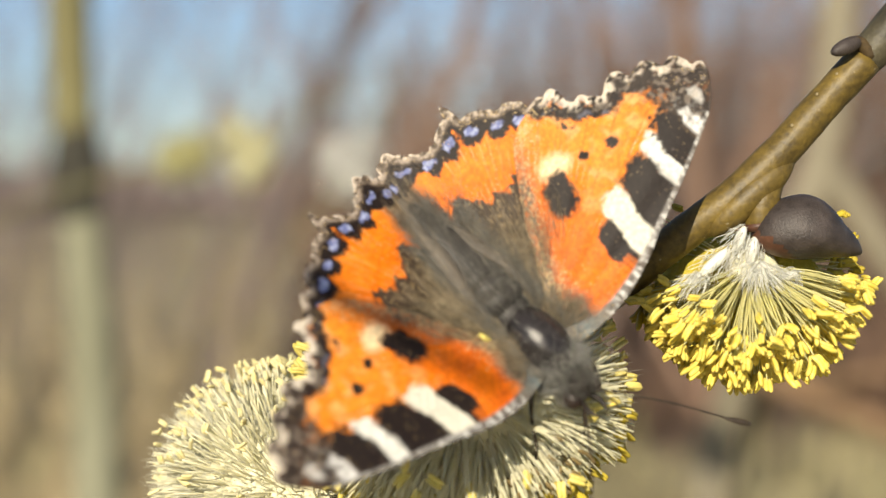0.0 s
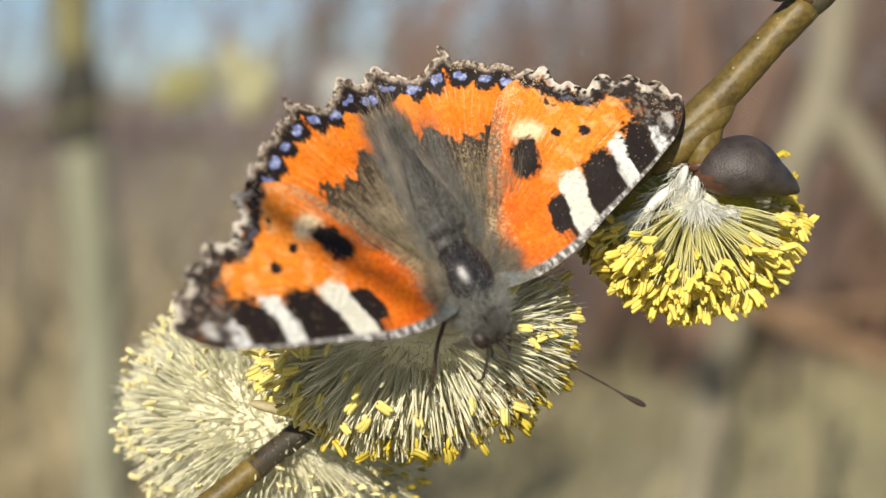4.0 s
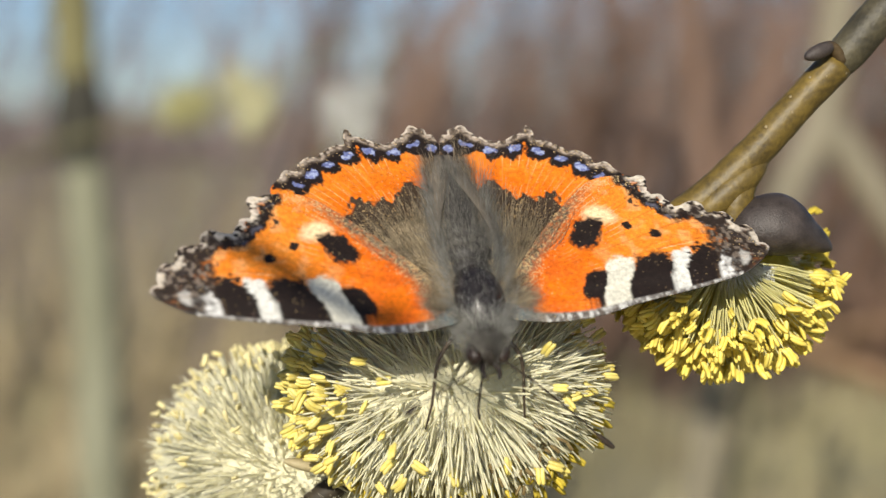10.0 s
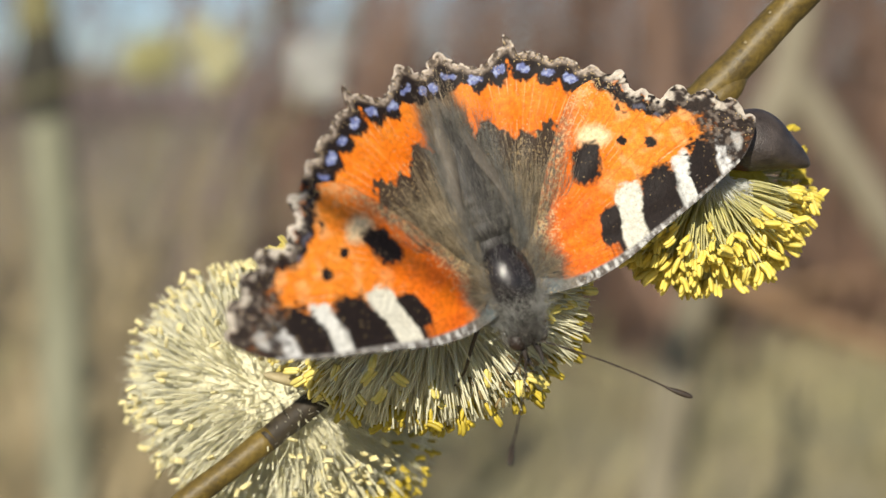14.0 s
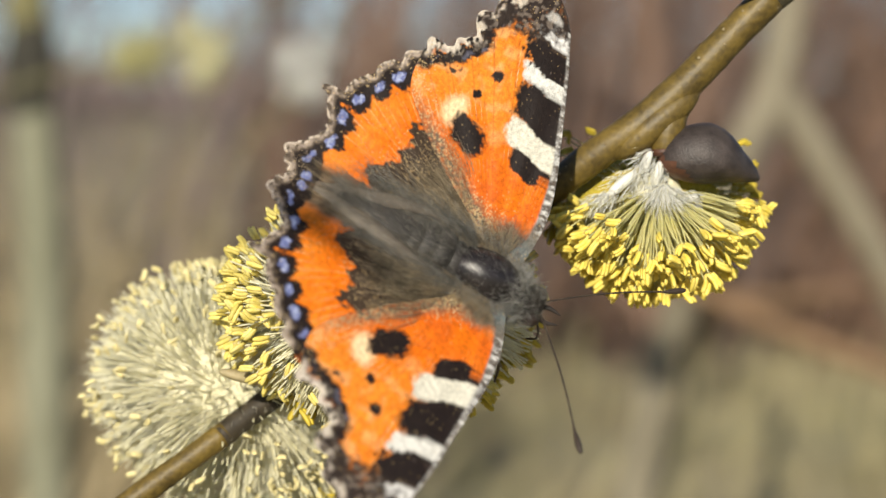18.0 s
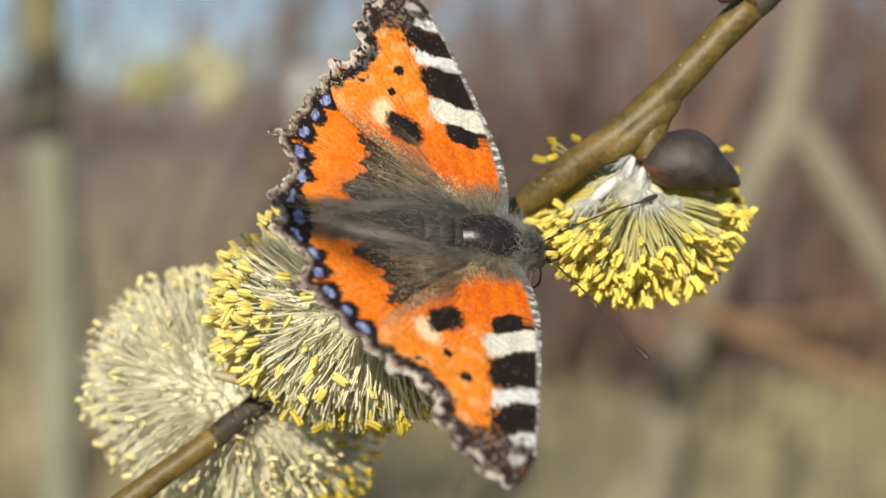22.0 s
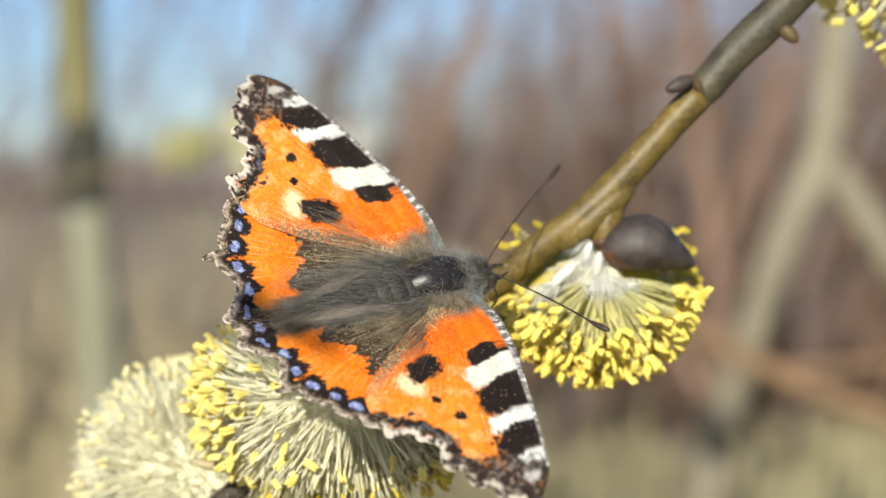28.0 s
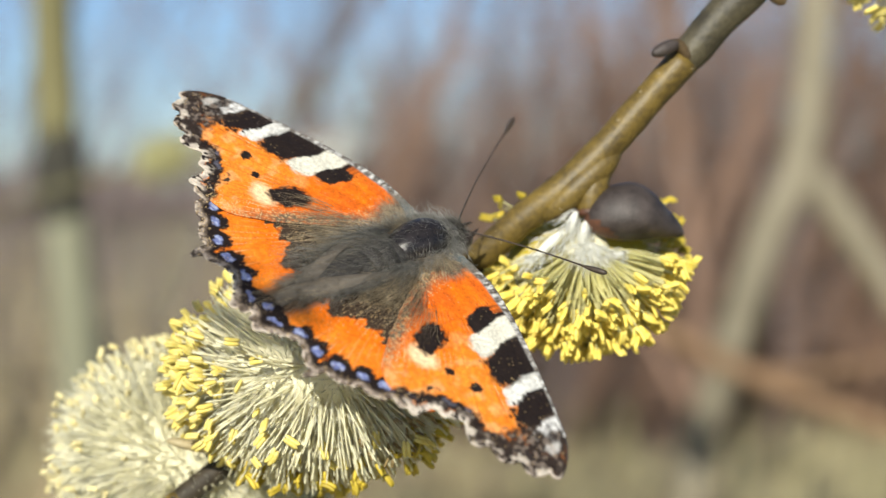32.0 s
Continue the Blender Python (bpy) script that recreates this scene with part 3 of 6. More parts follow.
for _ in range(26):
    # shrivelled brown anthers left among the filaments of the side that has flowered longest
    a = withered_rng.uniform(0.1, 1.1)
    reach = withered_rng.uniform(0.0055, 0.0088)
    spot = Vector((0.0025 + reach * math.sin(a) * 0.9, -0.0038 - withered_rng.uniform(0, 0.0012), -reach * math.cos(a)))
    speck = new("withered_anther", anther_mesh(withered_rng.randrange(len(ANTHERS)), M_WITHERED))
    speck.parent = middle_catkin
    speck.matrix_basis = aim(spot, (math.sin(a + withered_rng.gauss(0, 0.5)), 0.1, -math.cos(a)), withered_rng.uniform(0, 6)) @ Matrix.Diagonal((0.5, 0.5, 0.75, 1))
RIGHT = (0.0209, 0.0016, 1.1929)


def right_gap(n, c):
    """The bright catkin is bare above, and open in front where its silk shows."""
    wide = math.hypot(n.x, n.z)
    return (n.z > (0.45 if n.x > 0.3 and n.y > 0.1 else 0.22) or (n.y < 0 and (wide < 0.46 or c < 0.45 or (n.z > -0.3 and abs(n.x) < 0.75)))
            or (n.y < 0.3 and n.z > -0.15 and abs(n.x) < 0.6) or (n.z > -0.05 and n.x < 0 and c < 0.4) or (n.x < -0.2 and n.z > -0.25 and n.y < 0.45) or (n.x > 0.2 and n.z > -0.12 and n.y < 0.25))


right_catkin = catkin(RIGHT, (0.1, -0.2, 1), (0.0022, 0.0019), 2300, 22, (0.72, 1.12), M_ANTHER,
                      "bright yellow willow catkin below a dark bud scale", skip=right_gap, pull=(0.03, -0.02, -0.17), size=0.8, hairs=0, fan=0.85, thin=0.75, tilt=0.55, stalk=M_FILAMENT_FRESH,
                      more=((-0.62, 0.4, 0.56), (-0.8, 0.35, 0.45), (-0.78, 0.4, 0.5), (-0.84, 0.35, 0.38), (-0.86, 0.4, 0.3), (-0.9, 0.3, 0.22), (-0.9, 0.35, 0.1), (-0.88, 0.4, 0.2)),
                      bare=lambda n: 0.3 if n.y < 0 and math.hypot(n.x, n.z) < 0.62 else 0.0,
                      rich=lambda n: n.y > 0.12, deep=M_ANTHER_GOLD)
LEFT = (-0.0150, 0.0120, 1.1730)
left_catkin = catkin(LEFT, (-0.85, 0.1, 0.3), (0.0044, 0.0070), 4400, 23, (0.82, 1.16), M_ANTHER_DULL,
                     "pale fluffy willow catkin with whitish filaments", skip=lambda n, c: n.x > 0.85 or (n.y < -0.25 and c < 0.45), hairs=7000, size=0.58, fan=0.45, swell=1.6, silk=0.0034, thin=0.85, tilt=0.6,
                     bare=lambda n: 0.3 if n.z < -0.15 and n.x > 0.0 else 0.95 if n.y < 0.05 and n.z < 0.1 and n.x > -0.7 else 0.8 if n.y < 0.1 else 0.1 if n.z < -0.2 and n.x > -0.2 else 0.35, rich=lambda n: n.z < -0.15 and n.x > -0.1, deep=M_ANTHER_GOLD)
catkin((0.0518, 0.0045, 1.2238), (0.3, 0, 1), (0.0035, 0.005), 260, 24, (0.7, 1.0), M_ANTHER_PALE,
                    "yellow willow catkin higher up the twig", pick=120, hairs=100)

# Added solid: keeps the gaps between stamens olive-yellow in place of dark depth.
put("stamen_bed", mesh("stamen_bed", *turned(ball((0.0072, 0.0048, 0.0060), 24, 16), Matrix.Translation((0.0000, 0.0034, -0.0030)))), M_BED, right_catkin, "olive-yellow solid added for the glow between the stamens")

# Silk at the base of the bright catkin: a matted streak towards the twig and a fan of hair over the filaments.
tuft_rng = random.Random(5)
tuft, lumps = [], []
for at, way, size in (((0.0160, 0.0004, 1.1922), (0.8, 0.1, 0.6), (0.0005, 0.0006, 0.0013)), ((0.0176, 0.0002, 1.1936), (0.75, 0.1, 0.65), (0.0006, 0.0008, 0.0018)),
                      ((0.0196, 0.0004, 1.1954), (0.4, 0.0, 0.9), (0.0007, 0.0007, 0.0012)), ((0.0206, 0.0004, 1.1944), (0.2, 0.0, 0.95), (0.0008, 0.0009, 0.0013)),
                      ((0.0235, 0.0004, 1.1924), (0.9, 0.0, 0.2), (0.0005, 0.0006, 0.0013))):
    m = aim(Vector(at) - Vector(RIGHT) + Vector((0, -0.0008, 0)), way)
    lumps.append(turned(ball((size[0] * 0.8, size[1] * 0.6, size[2] * 0.9), 16, 12), m))
    for k in range(70):
        n = Vector([tuft_rng.gauss(0, 1) for _ in range(3)]).normalized()
        p = m @ Vector((n.x * size[0], n.y * size[1], n.z * size[2])) * 1.0
        tuft.append((p, (m.to_3x3() @ n) * 0.5 + Vector((-0.7, -0.3, -0.7))))
tufted = hair_pieces(tuft_rng, tuft, 0.0015, 0.00003, 0.25, (0, 0, -0.2), 0.25)
fan_hair = []
for _ in range(200):
    a = tuft_rng.uniform(-1.35, 1.25)
    way = Vector((math.sin(a), tuft_rng.uniform(-0.55, -0.15), -math.cos(a)))
    fan_hair.append((Vector((0.0001, -0.0032, 0.0008)) + way * tuft_rng.uniform(0.0, 0.0016), way))
fanned = hair_pieces(tuft_rng, fan_hair, 0.0019, 0.000022, 0.14, (0, 0, -0.1), 0.15)
tagged(put("silk_tuft", mesh("silk_tuft", *join(lumps + tufted + fanned)), M_COTTON, right_catkin, "white silky tuft"), kind="stuff")


def framed(place, way, up):
    """A pose at place: z along way, x as near to up as can be."""
    z = Vector(way).normalized()
    x = (Vector(up) - z * Vector(up).dot(z)).normalized()
    m = Matrix((x, z.cross(x), z)).transposed().to_4x4()
    m.translation = place
    return m


def bud_shell(length, width):
    """A pointed scale, domed above (x) and flatter below, its point along z and bent downwards."""
    v, f = ball((width, width, length / 2), 28, 26, lambda q: 1.0 if q < 0.0 else 1 - 0.3 * q ** 1.6)
    v = np.array(v)
    q = np.clip(v[:, 2] / (length / 2), -1, 1)
    v[:, 0] = np.where(v[:, 0] < 0, v[:, 0] * 0.68, v[:, 0] * 1.12) - width * 0.5 * np.clip(q, 0, 1) ** 2.2
    v[:, 2] += length * 0.07 * np.clip(q - 0.75, 0, 1) / 0.25
    return v, f


v, f = turned(bud_shell(0.0084, 0.0029), framed(Vector((0.0249, 0.0004, 1.1956)) - Vector(RIGHT), (1.0, 0.1, 0.0), (0, 0, 1)))
put("bud_scale", mesh("bud_scale", v, f), M_BUD, right_catkin, "smooth dark brown bud scale")
v, f = bud_shell(0.0084, 0.0029)
reach = 0.6 * v[:, 2] / 0.004 + 0.7 * v[:, 0] / 0.003 + 0.06 * np.sin(np.arange(len(v)) * 2.7)
f = [face for face in f if all(reach[k] < -0.5 for k in face)]
v, f = turned((v * 1.008, f), framed(Vector((0.0249, 0.0004, 1.1956)) - Vector(RIGHT), (1.0, 0.1, 0.0), (0, 0, 1)))
put("bud_scale_foot", mesh("bud_scale_foot", v, f), M_BUD_RED, right_catkin, "reddish foot of the bud scale")
v, f = turned(ball((0.0009, 0.0005, 0.0022), 12, 10), Matrix.Translation(Vector((-0.0138, -0.0022, 1.1770)) - Vector(LEFT)) @ aim((0, 0, 0), (-0.9, -0.2, 0.25)))
put("bract", mesh("bract", v, f), M_BRACT, left_catkin, "pale straw-coloured bract")

# The twig.
twig = tagged(new("willow_twig"), "olive-brown willow twig slanting upward with buds", "twig")
line = smooth_line([(0.0300, 0.001, 1.2095), (0.0263, 0.001, 1.2056), (0.0229, 0.001, 1.2019), (0.0192, 0.001, 1.1985), (0.0158, 0.0015, 1.1960), (0.0124, 0.0025, 1.1931), (0.0100, 0.0036, 1.1909), (0.0037, 0.0055, 1.1860), (-0.0040, 0.0060, 1.1802)], 7)
r = np.interp(np.linspace(0, 1, len(line)), [0, 0.12, 0.3, 0.5, 0.8, 1], [0.00145, 0.00142, 0.00152, 0.00144, 0.00124, 0.0011])
r = r * (1 + 0.015 * np.sin(np.arange(len(line)) * 0.9) + 0.012 * np.sin(np.arange(len(line)) * 2.3))
put("young_wood", mesh("young_wood", *tube(line, list(r), 24)), M_BARK, twig)
line = smooth_line([(0.0556, 0.001, 1.2350), (0.0440, 0.001, 1.2236), (0.0376, 0.001, 1.2172), (0.0333, 0.001, 1.2132), (0.0312, 0.001, 1.2108), (0.0299, 0.001, 1.2094)], 6)
r = np.interp(np.linspace(0, 1, len(line)), [0, 0.35, 0.5, 0.62, 0.85, 1], [0.0017, 0.00168, 0.00178, 0.00165, 0.00162, 0.00143])
put("upper_wood", mesh("upper_wood", *tube(line, list(r), 24)), M_BARK_GREY, twig, "dark grey-olive bark above the bud")
# The stretch beside the middle catkin: its shadow is painted as darker bark.
line = smooth_line([(-0.0028, 0.0060, 1.1806), (-0.0080, 0.0055, 1.1769), (-0.0118, 0.0040, 1.1741), (-0.0147, 0.0028, 1.1720), (-0.0160, 0.0022, 1.1710)], 6)
put("old_wood", mesh("old_wood", *tube(line, 0.00108, 18)), M_BARK_SHADED, twig, "stretch of twig darkened for the shadow on it")
line = smooth_line([(-0.0155, 0.0024, 1.1714), (-0.0200, 0.0012, 1.1682), (-0.0271, 0, 1.1631), (-0.0420, 0.001, 1.1520)], 6)
put("lower_wood", mesh("lower_wood", *tube(line, [0.00106 + 0.00003 * math.sin(k) for k in range(len(line))], 18)), M_BARK, twig)
line = smooth_line([(0.0228, 0.0009, 1.2013), (0.0223, 0.0008, 1.2001), (0.0218, 0.0006, 1.1988), (0.0214, 0.0004, 1.1974), (0.0213, 0.0004, 1.1961)], 5)
web = turned(ball((0.00165, 0.00145, 0.0046), 22, 16), aim((0.0206, 0.0007, 1.1987), (0.76, 0.0, 0.65)))
put("spur", mesh("spur", *join([tube(line, np.interp(np.linspace(0, 1, len(line)), [0, 0.3, 0.6, 0.9, 1], [0.0010, 0.0012, 0.00135, 0.0012, 0.00112]), 18), web])), M_BARK, twig, "short spur bearing a catkin")
ring = tube([(0.02118, 0.0004, 1.1966), (0.02125, 0.0004, 1.1960)], [0.00122, 0.0011], 16)
dot = ball((0.00013, 0.00013, 0.00007), 8, 5)
dot_rng = random.Random(77)
for k in range(26):
    g = dot_rng.random()
    way = Vector((0.68, 0, 0.73))
    p = Vector((0.0120, 0.0024, 1.1928)).lerp(Vector((0.0192, 0.001, 1.1985)), g * 2) if g < 0.5 else Vector((0.0192, 0.001, 1.1985)).lerp(Vector((0.0300, 0.001, 1.2095)), g * 2 - 1)
    out = (Vector((-0.73, 0, 0.68)) * math.sin(dot_rng.uniform(-1.2, 1.2)) + Vector((0, -1, 0)) * 0.9).normalized()
    put("lenticel", mesh("lenticel", *turned(dot, aim(p + out * 0.00139, out) @ Matrix.Scale(dot_rng.uniform(0.7, 1.3), 4))), M_LENTICEL, twig, "pale corky dot")
put("scale_scar", mesh("scale_scar", *ring), M_BUD_RED, twig, "reddish ring where the bud scale opened")
v, f = turned(ball((0.00065, 0.00065, 0.0016), 12, 10), aim((0.0281, -0.0008, 1.2104), (-0.85, -0.3, -0.35)))
put("bud", mesh("bud", v, f), M_BUD, twig, "small dark bud")
line = [(0.0302, 0.0, 1.2096), (0.0292, -0.0004, 1.2107), (0.0282, -0.0008, 1.2106)]
put("leaf_scar", mesh("leaf_scar", *tube(smooth_line(line, 4), 0.0005, 10)), M_SPUR, twig, "dark leaf scar")
v, f = turned(ball((0.0007, 0.0007, 0.0012), 10, 8), aim((0.0379, 0.0, 1.2149), (0.6, -0.2, -0.6)))
put("bud", mesh("bud", v, f), M_SPUR, twig)

# A thin twig of the same shrub, between the sun and a wing.
overhang = tagged(new("overhanging_twig"), "thin bare willow twig that casts a soft shadow", "twig")
line = smooth_line([Vector(p) + sun_way * 0.26 for p in ((0.0000, -0.013, 1.1852), (-0.0064, -0.013, 1.1889), (-0.0114, -0.013, 1.1918), (-0.0177, -0.013, 1.1961), (-0.0320, -0.014, 1.2080), (-0.0700, -0.016, 1.2450))], 6)
put("shoot", mesh("shoot", *tube(line, np.linspace(0.0007, 0.0014, len(line)), 10)), M_BARK, overhang)
v, f = turned(ball((0.0008, 0.0008, 0.0019), 12, 10), aim(Vector(line[8]) + Vector((0.0007, 0, 0.0008)), (0.6, 0, 0.1)))
put("bud", mesh("bud", v, f), M_BUD, overhang)

# Blurred catkins behind.
for k, (x, y, z, dull) in enumerate(((-0.168, 1.1, 1.222, 0), (-0.150, 1.1, 1.226, 0), (-0.122, 1.1, 1.236, 1), (-0.104, 1.1, 1.226, 1), (-0.112, 1.1, 1.216, 1),
                                     (-0.322, 1.1, 1.168, 1), (-0.055, 1.3, 1.225, 2), (-0.035, 1.3, 1.205, 2), (-0.030, 1.3, 1.232, 2), (-0.052, 1.31, 1.205, 2))):
    rng = random.Random(60 + k)
    far = tagged(new("far_catkin"), ("greenish yellow", "pale yellow", "silvery white")[dull] + " willow catkin on another shrub", "catkin", group="catkins behind")
    far.matrix_world = Matrix.Translation((x, y, z)) @ Matrix.Scale(1.25, 4)
    places = []
    for _ in range(160):
        n = Vector([rng.gauss(0, 1) for _ in range(3)]).normalized()
        places.append((Vector((n.x * 0.007, n.y * 0.007, n.z * 0.011)), n))
    put("core", mesh("core", *ball((0.008, 0.008, 0.012), 10, 8)), (M_FAR, M_FAR_PALE, M_FAR_SILVER)[dull], far)
    tufts = join(hair_pieces(rng, places, 0.006, 0.0007, 0.2))
    tagged(put("stamen_mass", mesh("stamen_mass", *tufts), (M_FAR, M_FAR_PALE, M_FAR_SILVER)[dull], far), kind="stuff")
for pts in ([(-0.36, 1.1, 1.15), (-0.25, 1.1, 1.2), (-0.15, 1.1, 1.222), (-0.1, 1.1, 1.24), (0.0, 1.12, 1.3)], [(-0.1, 1.3, 1.15), (-0.04, 1.3, 1.21), (0.0, 1.3, 1.3)]):
    base, _ = stem("shrub_branch", pts, [0.0022, 0.002, 0.0016], M_STEM_OLIVE, "thin olive twig bearing catkins", "branch", 6)


# The butterfly: its own space has the head towards +y and its back towards +z.
butterfly = tagged(new("butterfly"), "small tortoiseshell butterfly with spread orange, black and white wings", "butterfly")
MM = 0.00103


def closed_line(points, steps):
    pts = [np.array(p, float) for p in points]
    n, out = len(pts), []
    for k in range(n):
        a, b, c, d = pts[k - 1], pts[k], pts[(k + 1) % n], pts[(k + 2) % n]
        for s in range(steps):
            u = s / steps
            out.append(0.5 * (2 * b + (c - a) * u + (2 * a - 5 * b + 4 * c - d) * u * u + (3 * b - a - 3 * c + d) * u ** 3))
    return np.array(out)


ORANGE, AMBER, WHITE = (0.84, 0.176, 0.004), (0.9, 0.29, 0.03), (0.74, 0.73, 0.68)
BLACK, BROWN, DUSK, BEIGE, BLUE = (0.016, 0.010, 0.008), (0.05, 0.032, 0.02), (0.15, 0.115, 0.075), (0.36, 0.29, 0.235), (0.16, 0.19, 0.4)


def lay(colour, tone, mask):
    return colour + (np.array(tone) - colour) * np.clip(mask, 0, 1)[:, None]


def blot(u, v, at, size, power=3.0, slant=0.0, ragged=0.18, soft=0.1, seed=1):
    """1 inside a rounded, ragged blotch."""
    du, dv = u - at[0], v - at[1]
    du = du - dv * slant
    d = ((np.abs(du) / size[0]) ** power + (np.abs(dv) / size[1]) ** power) ** (1 / power)
    d = d + ragged * 1.6 * (lattice(u, v, 1.9, seed) - 0.5) + ragged * 1.2 * (lattice(u, v, 5.0, seed + 9) - 0.5)
    return (1 - d) / soft + 0.5


def near(u, v, edge):
    """Distance in mm to a line of points."""
    out = np.full(len(u), 1e9)
    for p in edge:
        out = np.minimum(out, (u - p[0]) ** 2 + (v - p[1]) ** 2)
    return np.sqrt(out)


def fore_pattern(u, v, line, marks):
    rough, fine = lattice(u, v, 1.3, 3), lattice(u, v, 5.5, 4)
    outer, front, inner = near(u, v, line[marks[0]:marks[1]:2]), near(u, v, line[:marks[0]:2]), near(u, v, line[marks[1]::2])
    c = np.tile(np.array(ORANGE), (len(u), 1))
    c = lay(c, AMBER, 0.75 * np.clip((u - 7.5) / 4, 0, 1) * np.clip((-v - 2.0) / 3 + 0.4, 0, 1) * (0.6 + 0.6 * rough))
    c = lay(c, (0.9, 0.5, 0.22), np.clip((lattice(u, v, 1.7, 71) - 0.52) * 3, 0, 1) * np.clip((u - 6) / 4, 0, 1) * 0.45)
    c = lay(c, (0.66, 0.1, 0.012), np.clip((9 - u) / 4, 0, 1) * np.clip((lattice(u, v, 0.9, 72) - 0.1) * 2, 0, 1) * 0.5)
    # veins fanning out from the base, and pale scratches along them
    a = np.arctan2(v - 0.4, u + 2.0)
    vein = np.abs((a * 9.5 + 0.3) % 1.0 - 0.5)
    c = lay(c, (0.42, 0.08, 0.01), np.clip((0.03 - vein) / 0.03, 0, 1) * 0.65 * (u > 4))
    scratch = np.abs((a * 31 + 0.5 * lattice(u, v, 0.3, 61)) % 1.0 - 0.5)
    c = lay(c, (0.95, 0.72, 0.45), np.clip((0.08 - scratch) / 0.06, 0, 1) * np.clip((lattice(u, v, 0.5, 62) - 0.5) * 3, 0, 1) * np.clip((u - 5) / 4, 0, 1) * 0.7)
    c = lay(c, (0.92, 0.68, 0.4), blot(u, v, (9.1, -7.75), (1.1, 0.8), 2.5, 0.2, 0.25, 0.9, 5))
    whole, v = v, v - np.clip(1.5 - front, 0, 1.5)
    c = lay(c, (0.72, 0.69, 0.58), blot(u, v, (9.6, -1.35), (1.18, 2.1), 4.0, -0.26, 0.14, 0.15, 6))
    c = lay(c, WHITE, blot(u, v, (14.65, -2.25), (1.0, 1.85), 3.6, -0.26, 0.2, 0.2, 7))
    c = lay(c, BROWN, blot(u, v, (18.4, -3.3), (1.9, 1.6), 3, -0.26, 0.3, 0.3, 9))
    c = lay(c, (0.74, 0.73, 0.71), blot(u, v, (18.55, -2.95), (0.72, 1.35), 2.6, -0.26, 0.45, 0.4, 8))
    c = lay(c, BLACK, blot(u, v, (7.7, -0.9), (0.88, 1.45), 4.5, -0.26, 0.14, 0.2, 11))
    c = lay(c, BLACK, blot(u, v, (12.25, -1.75), (1.62, 2.05), 4.5, -0.26, 0.16, 0.2, 12))
    c = lay(c, BLACK, blot(u, v, (16.6, -3.0), (1.2, 1.75), 2.8, -0.26, 0.35, 0.2, 13) * (0.6 + 0.7 * fine))
    v = whole
    c = lay(c, BLACK, blot(u, v, (7.83, -5.98), (1.2, 1.5), 3.2, -0.25, 0.2, 0.25, 14))
    c = lay(c, BLACK, blot(u, v, (11.2, -6.65), (0.42, 0.42), 2, 0, 0.4, 0.25, 15))
    c = lay(c, BLACK, blot(u, v, (13.2, -5.6), (0.48, 0.48), 2, 0, 0.35, 0.25, 16))
    # the dark outer border, ragged inwards, and the pale frayed rim, lightened further by painted sheen
    swing = np.sin((u * 0.55 - v * 0.9) * 2.2)
    torn = lattice(u, v, 2.1, 46) - 0.5 + 0.7 * (lattice(u, v, 4.7, 47) - 0.5)
    flake = 0.55 * lattice(u * 1.6, v * 1.6, 2.4, 41) + 0.45 * (0.5 + 0.5 * np.sin((u * 0.55 - v * 0.9) * 4.6 + 1.5 * rough))
    c = lay(c, BROWN, (1.2 + 0.35 * swing + 1.0 * torn + 0.8 * (lattice(u, v, 0.9, 45) - 0.5) - outer) / 0.3 + 0.5)
    c = lay(c, BLACK, ((0.55 - np.abs(outer - 1.05)) / 0.3 + 0.3 + 1.2 * torn) * (0.5 + fine))
    c = lay(c, (0.15, 0.15, 0.2), np.clip((0.25 - np.abs(outer - 1.2)) / 0.2, 0, 1) * (lattice(u, v, 1.1, 44) > 0.6) * 0.6)
    c = lay(c, BEIGE, ((0.62 + 0.3 * swing + 0.5 * torn - outer) / 0.3 + 0.3) * np.clip((flake - 0.34) * 3, 0, 0.75) * (0.4 + 0.7 * fine))
    c = lay(c, (0.52, 0.44, 0.38), ((0.75 - outer) / 0.25) * np.clip((flake - 0.42) * 6, 0, 1) * (0.3 + 0.8 * fine))
    c = lay(c, (0.66, 0.57, 0.48), ((0.32 - outer) / 0.15) * np.clip((flake - 0.36) * 5, 0, 1))
    c = lay(c, (0.68, 0.6, 0.5), ((0.85 + 0.5 * torn - outer) / 0.2) * np.clip((lattice(u, v, 1.9, 92) - 0.48) * 6, 0, 1) * np.clip((u - 11) / 4, 0, 1) * (0.35 + 0.6 * fine))
    c = lay(c, BLACK, ((0.9 - outer) / 0.2) * np.clip((0.36 - flake) * 6, 0, 1) * 0.8)
    # apex
    tip = np.clip((u - 17.9 - 0.35 * (v + 3)) / 0.8 + 1.5 * torn, 0, 1) * np.clip((outer - 0.4 - 0.5 * torn) / 0.3, 0.15, 1)
    c = lay(c, (0.03, 0.02, 0.015), tip * (0.8 + 0.4 * fine))
    c = lay(c, (0.5, 0.48, 0.45), blot(u, v, (19.9, -3.4), (0.4, 0.8), 2, -0.2, 0.5, 0.4, 18) * 0.6)
    c = lay(c, BEIGE, tip * np.clip((lattice(u, v, 3.2, 48) - 0.64) * 5, 0, 0.42))
    # leading edge: grey with fine strokes across it near the body, thin and pale further out
    rim = (np.interp(u, [0, 6, 10, 15, 19], [0.95, 0.85, 0.55, 0.4, 0.3]) - front) / 0.2 * (u < 19.5)
    strokes = lattice(u * 3.4 + 0.5 * front, front * 0.8, 2.4, 19)
    c = lay(c, (0.3, 0.285, 0.27), rim)
    c = lay(c, (0.11, 0.09, 0.075), rim * np.clip((0.42 - strokes) * 5, 0, 1))
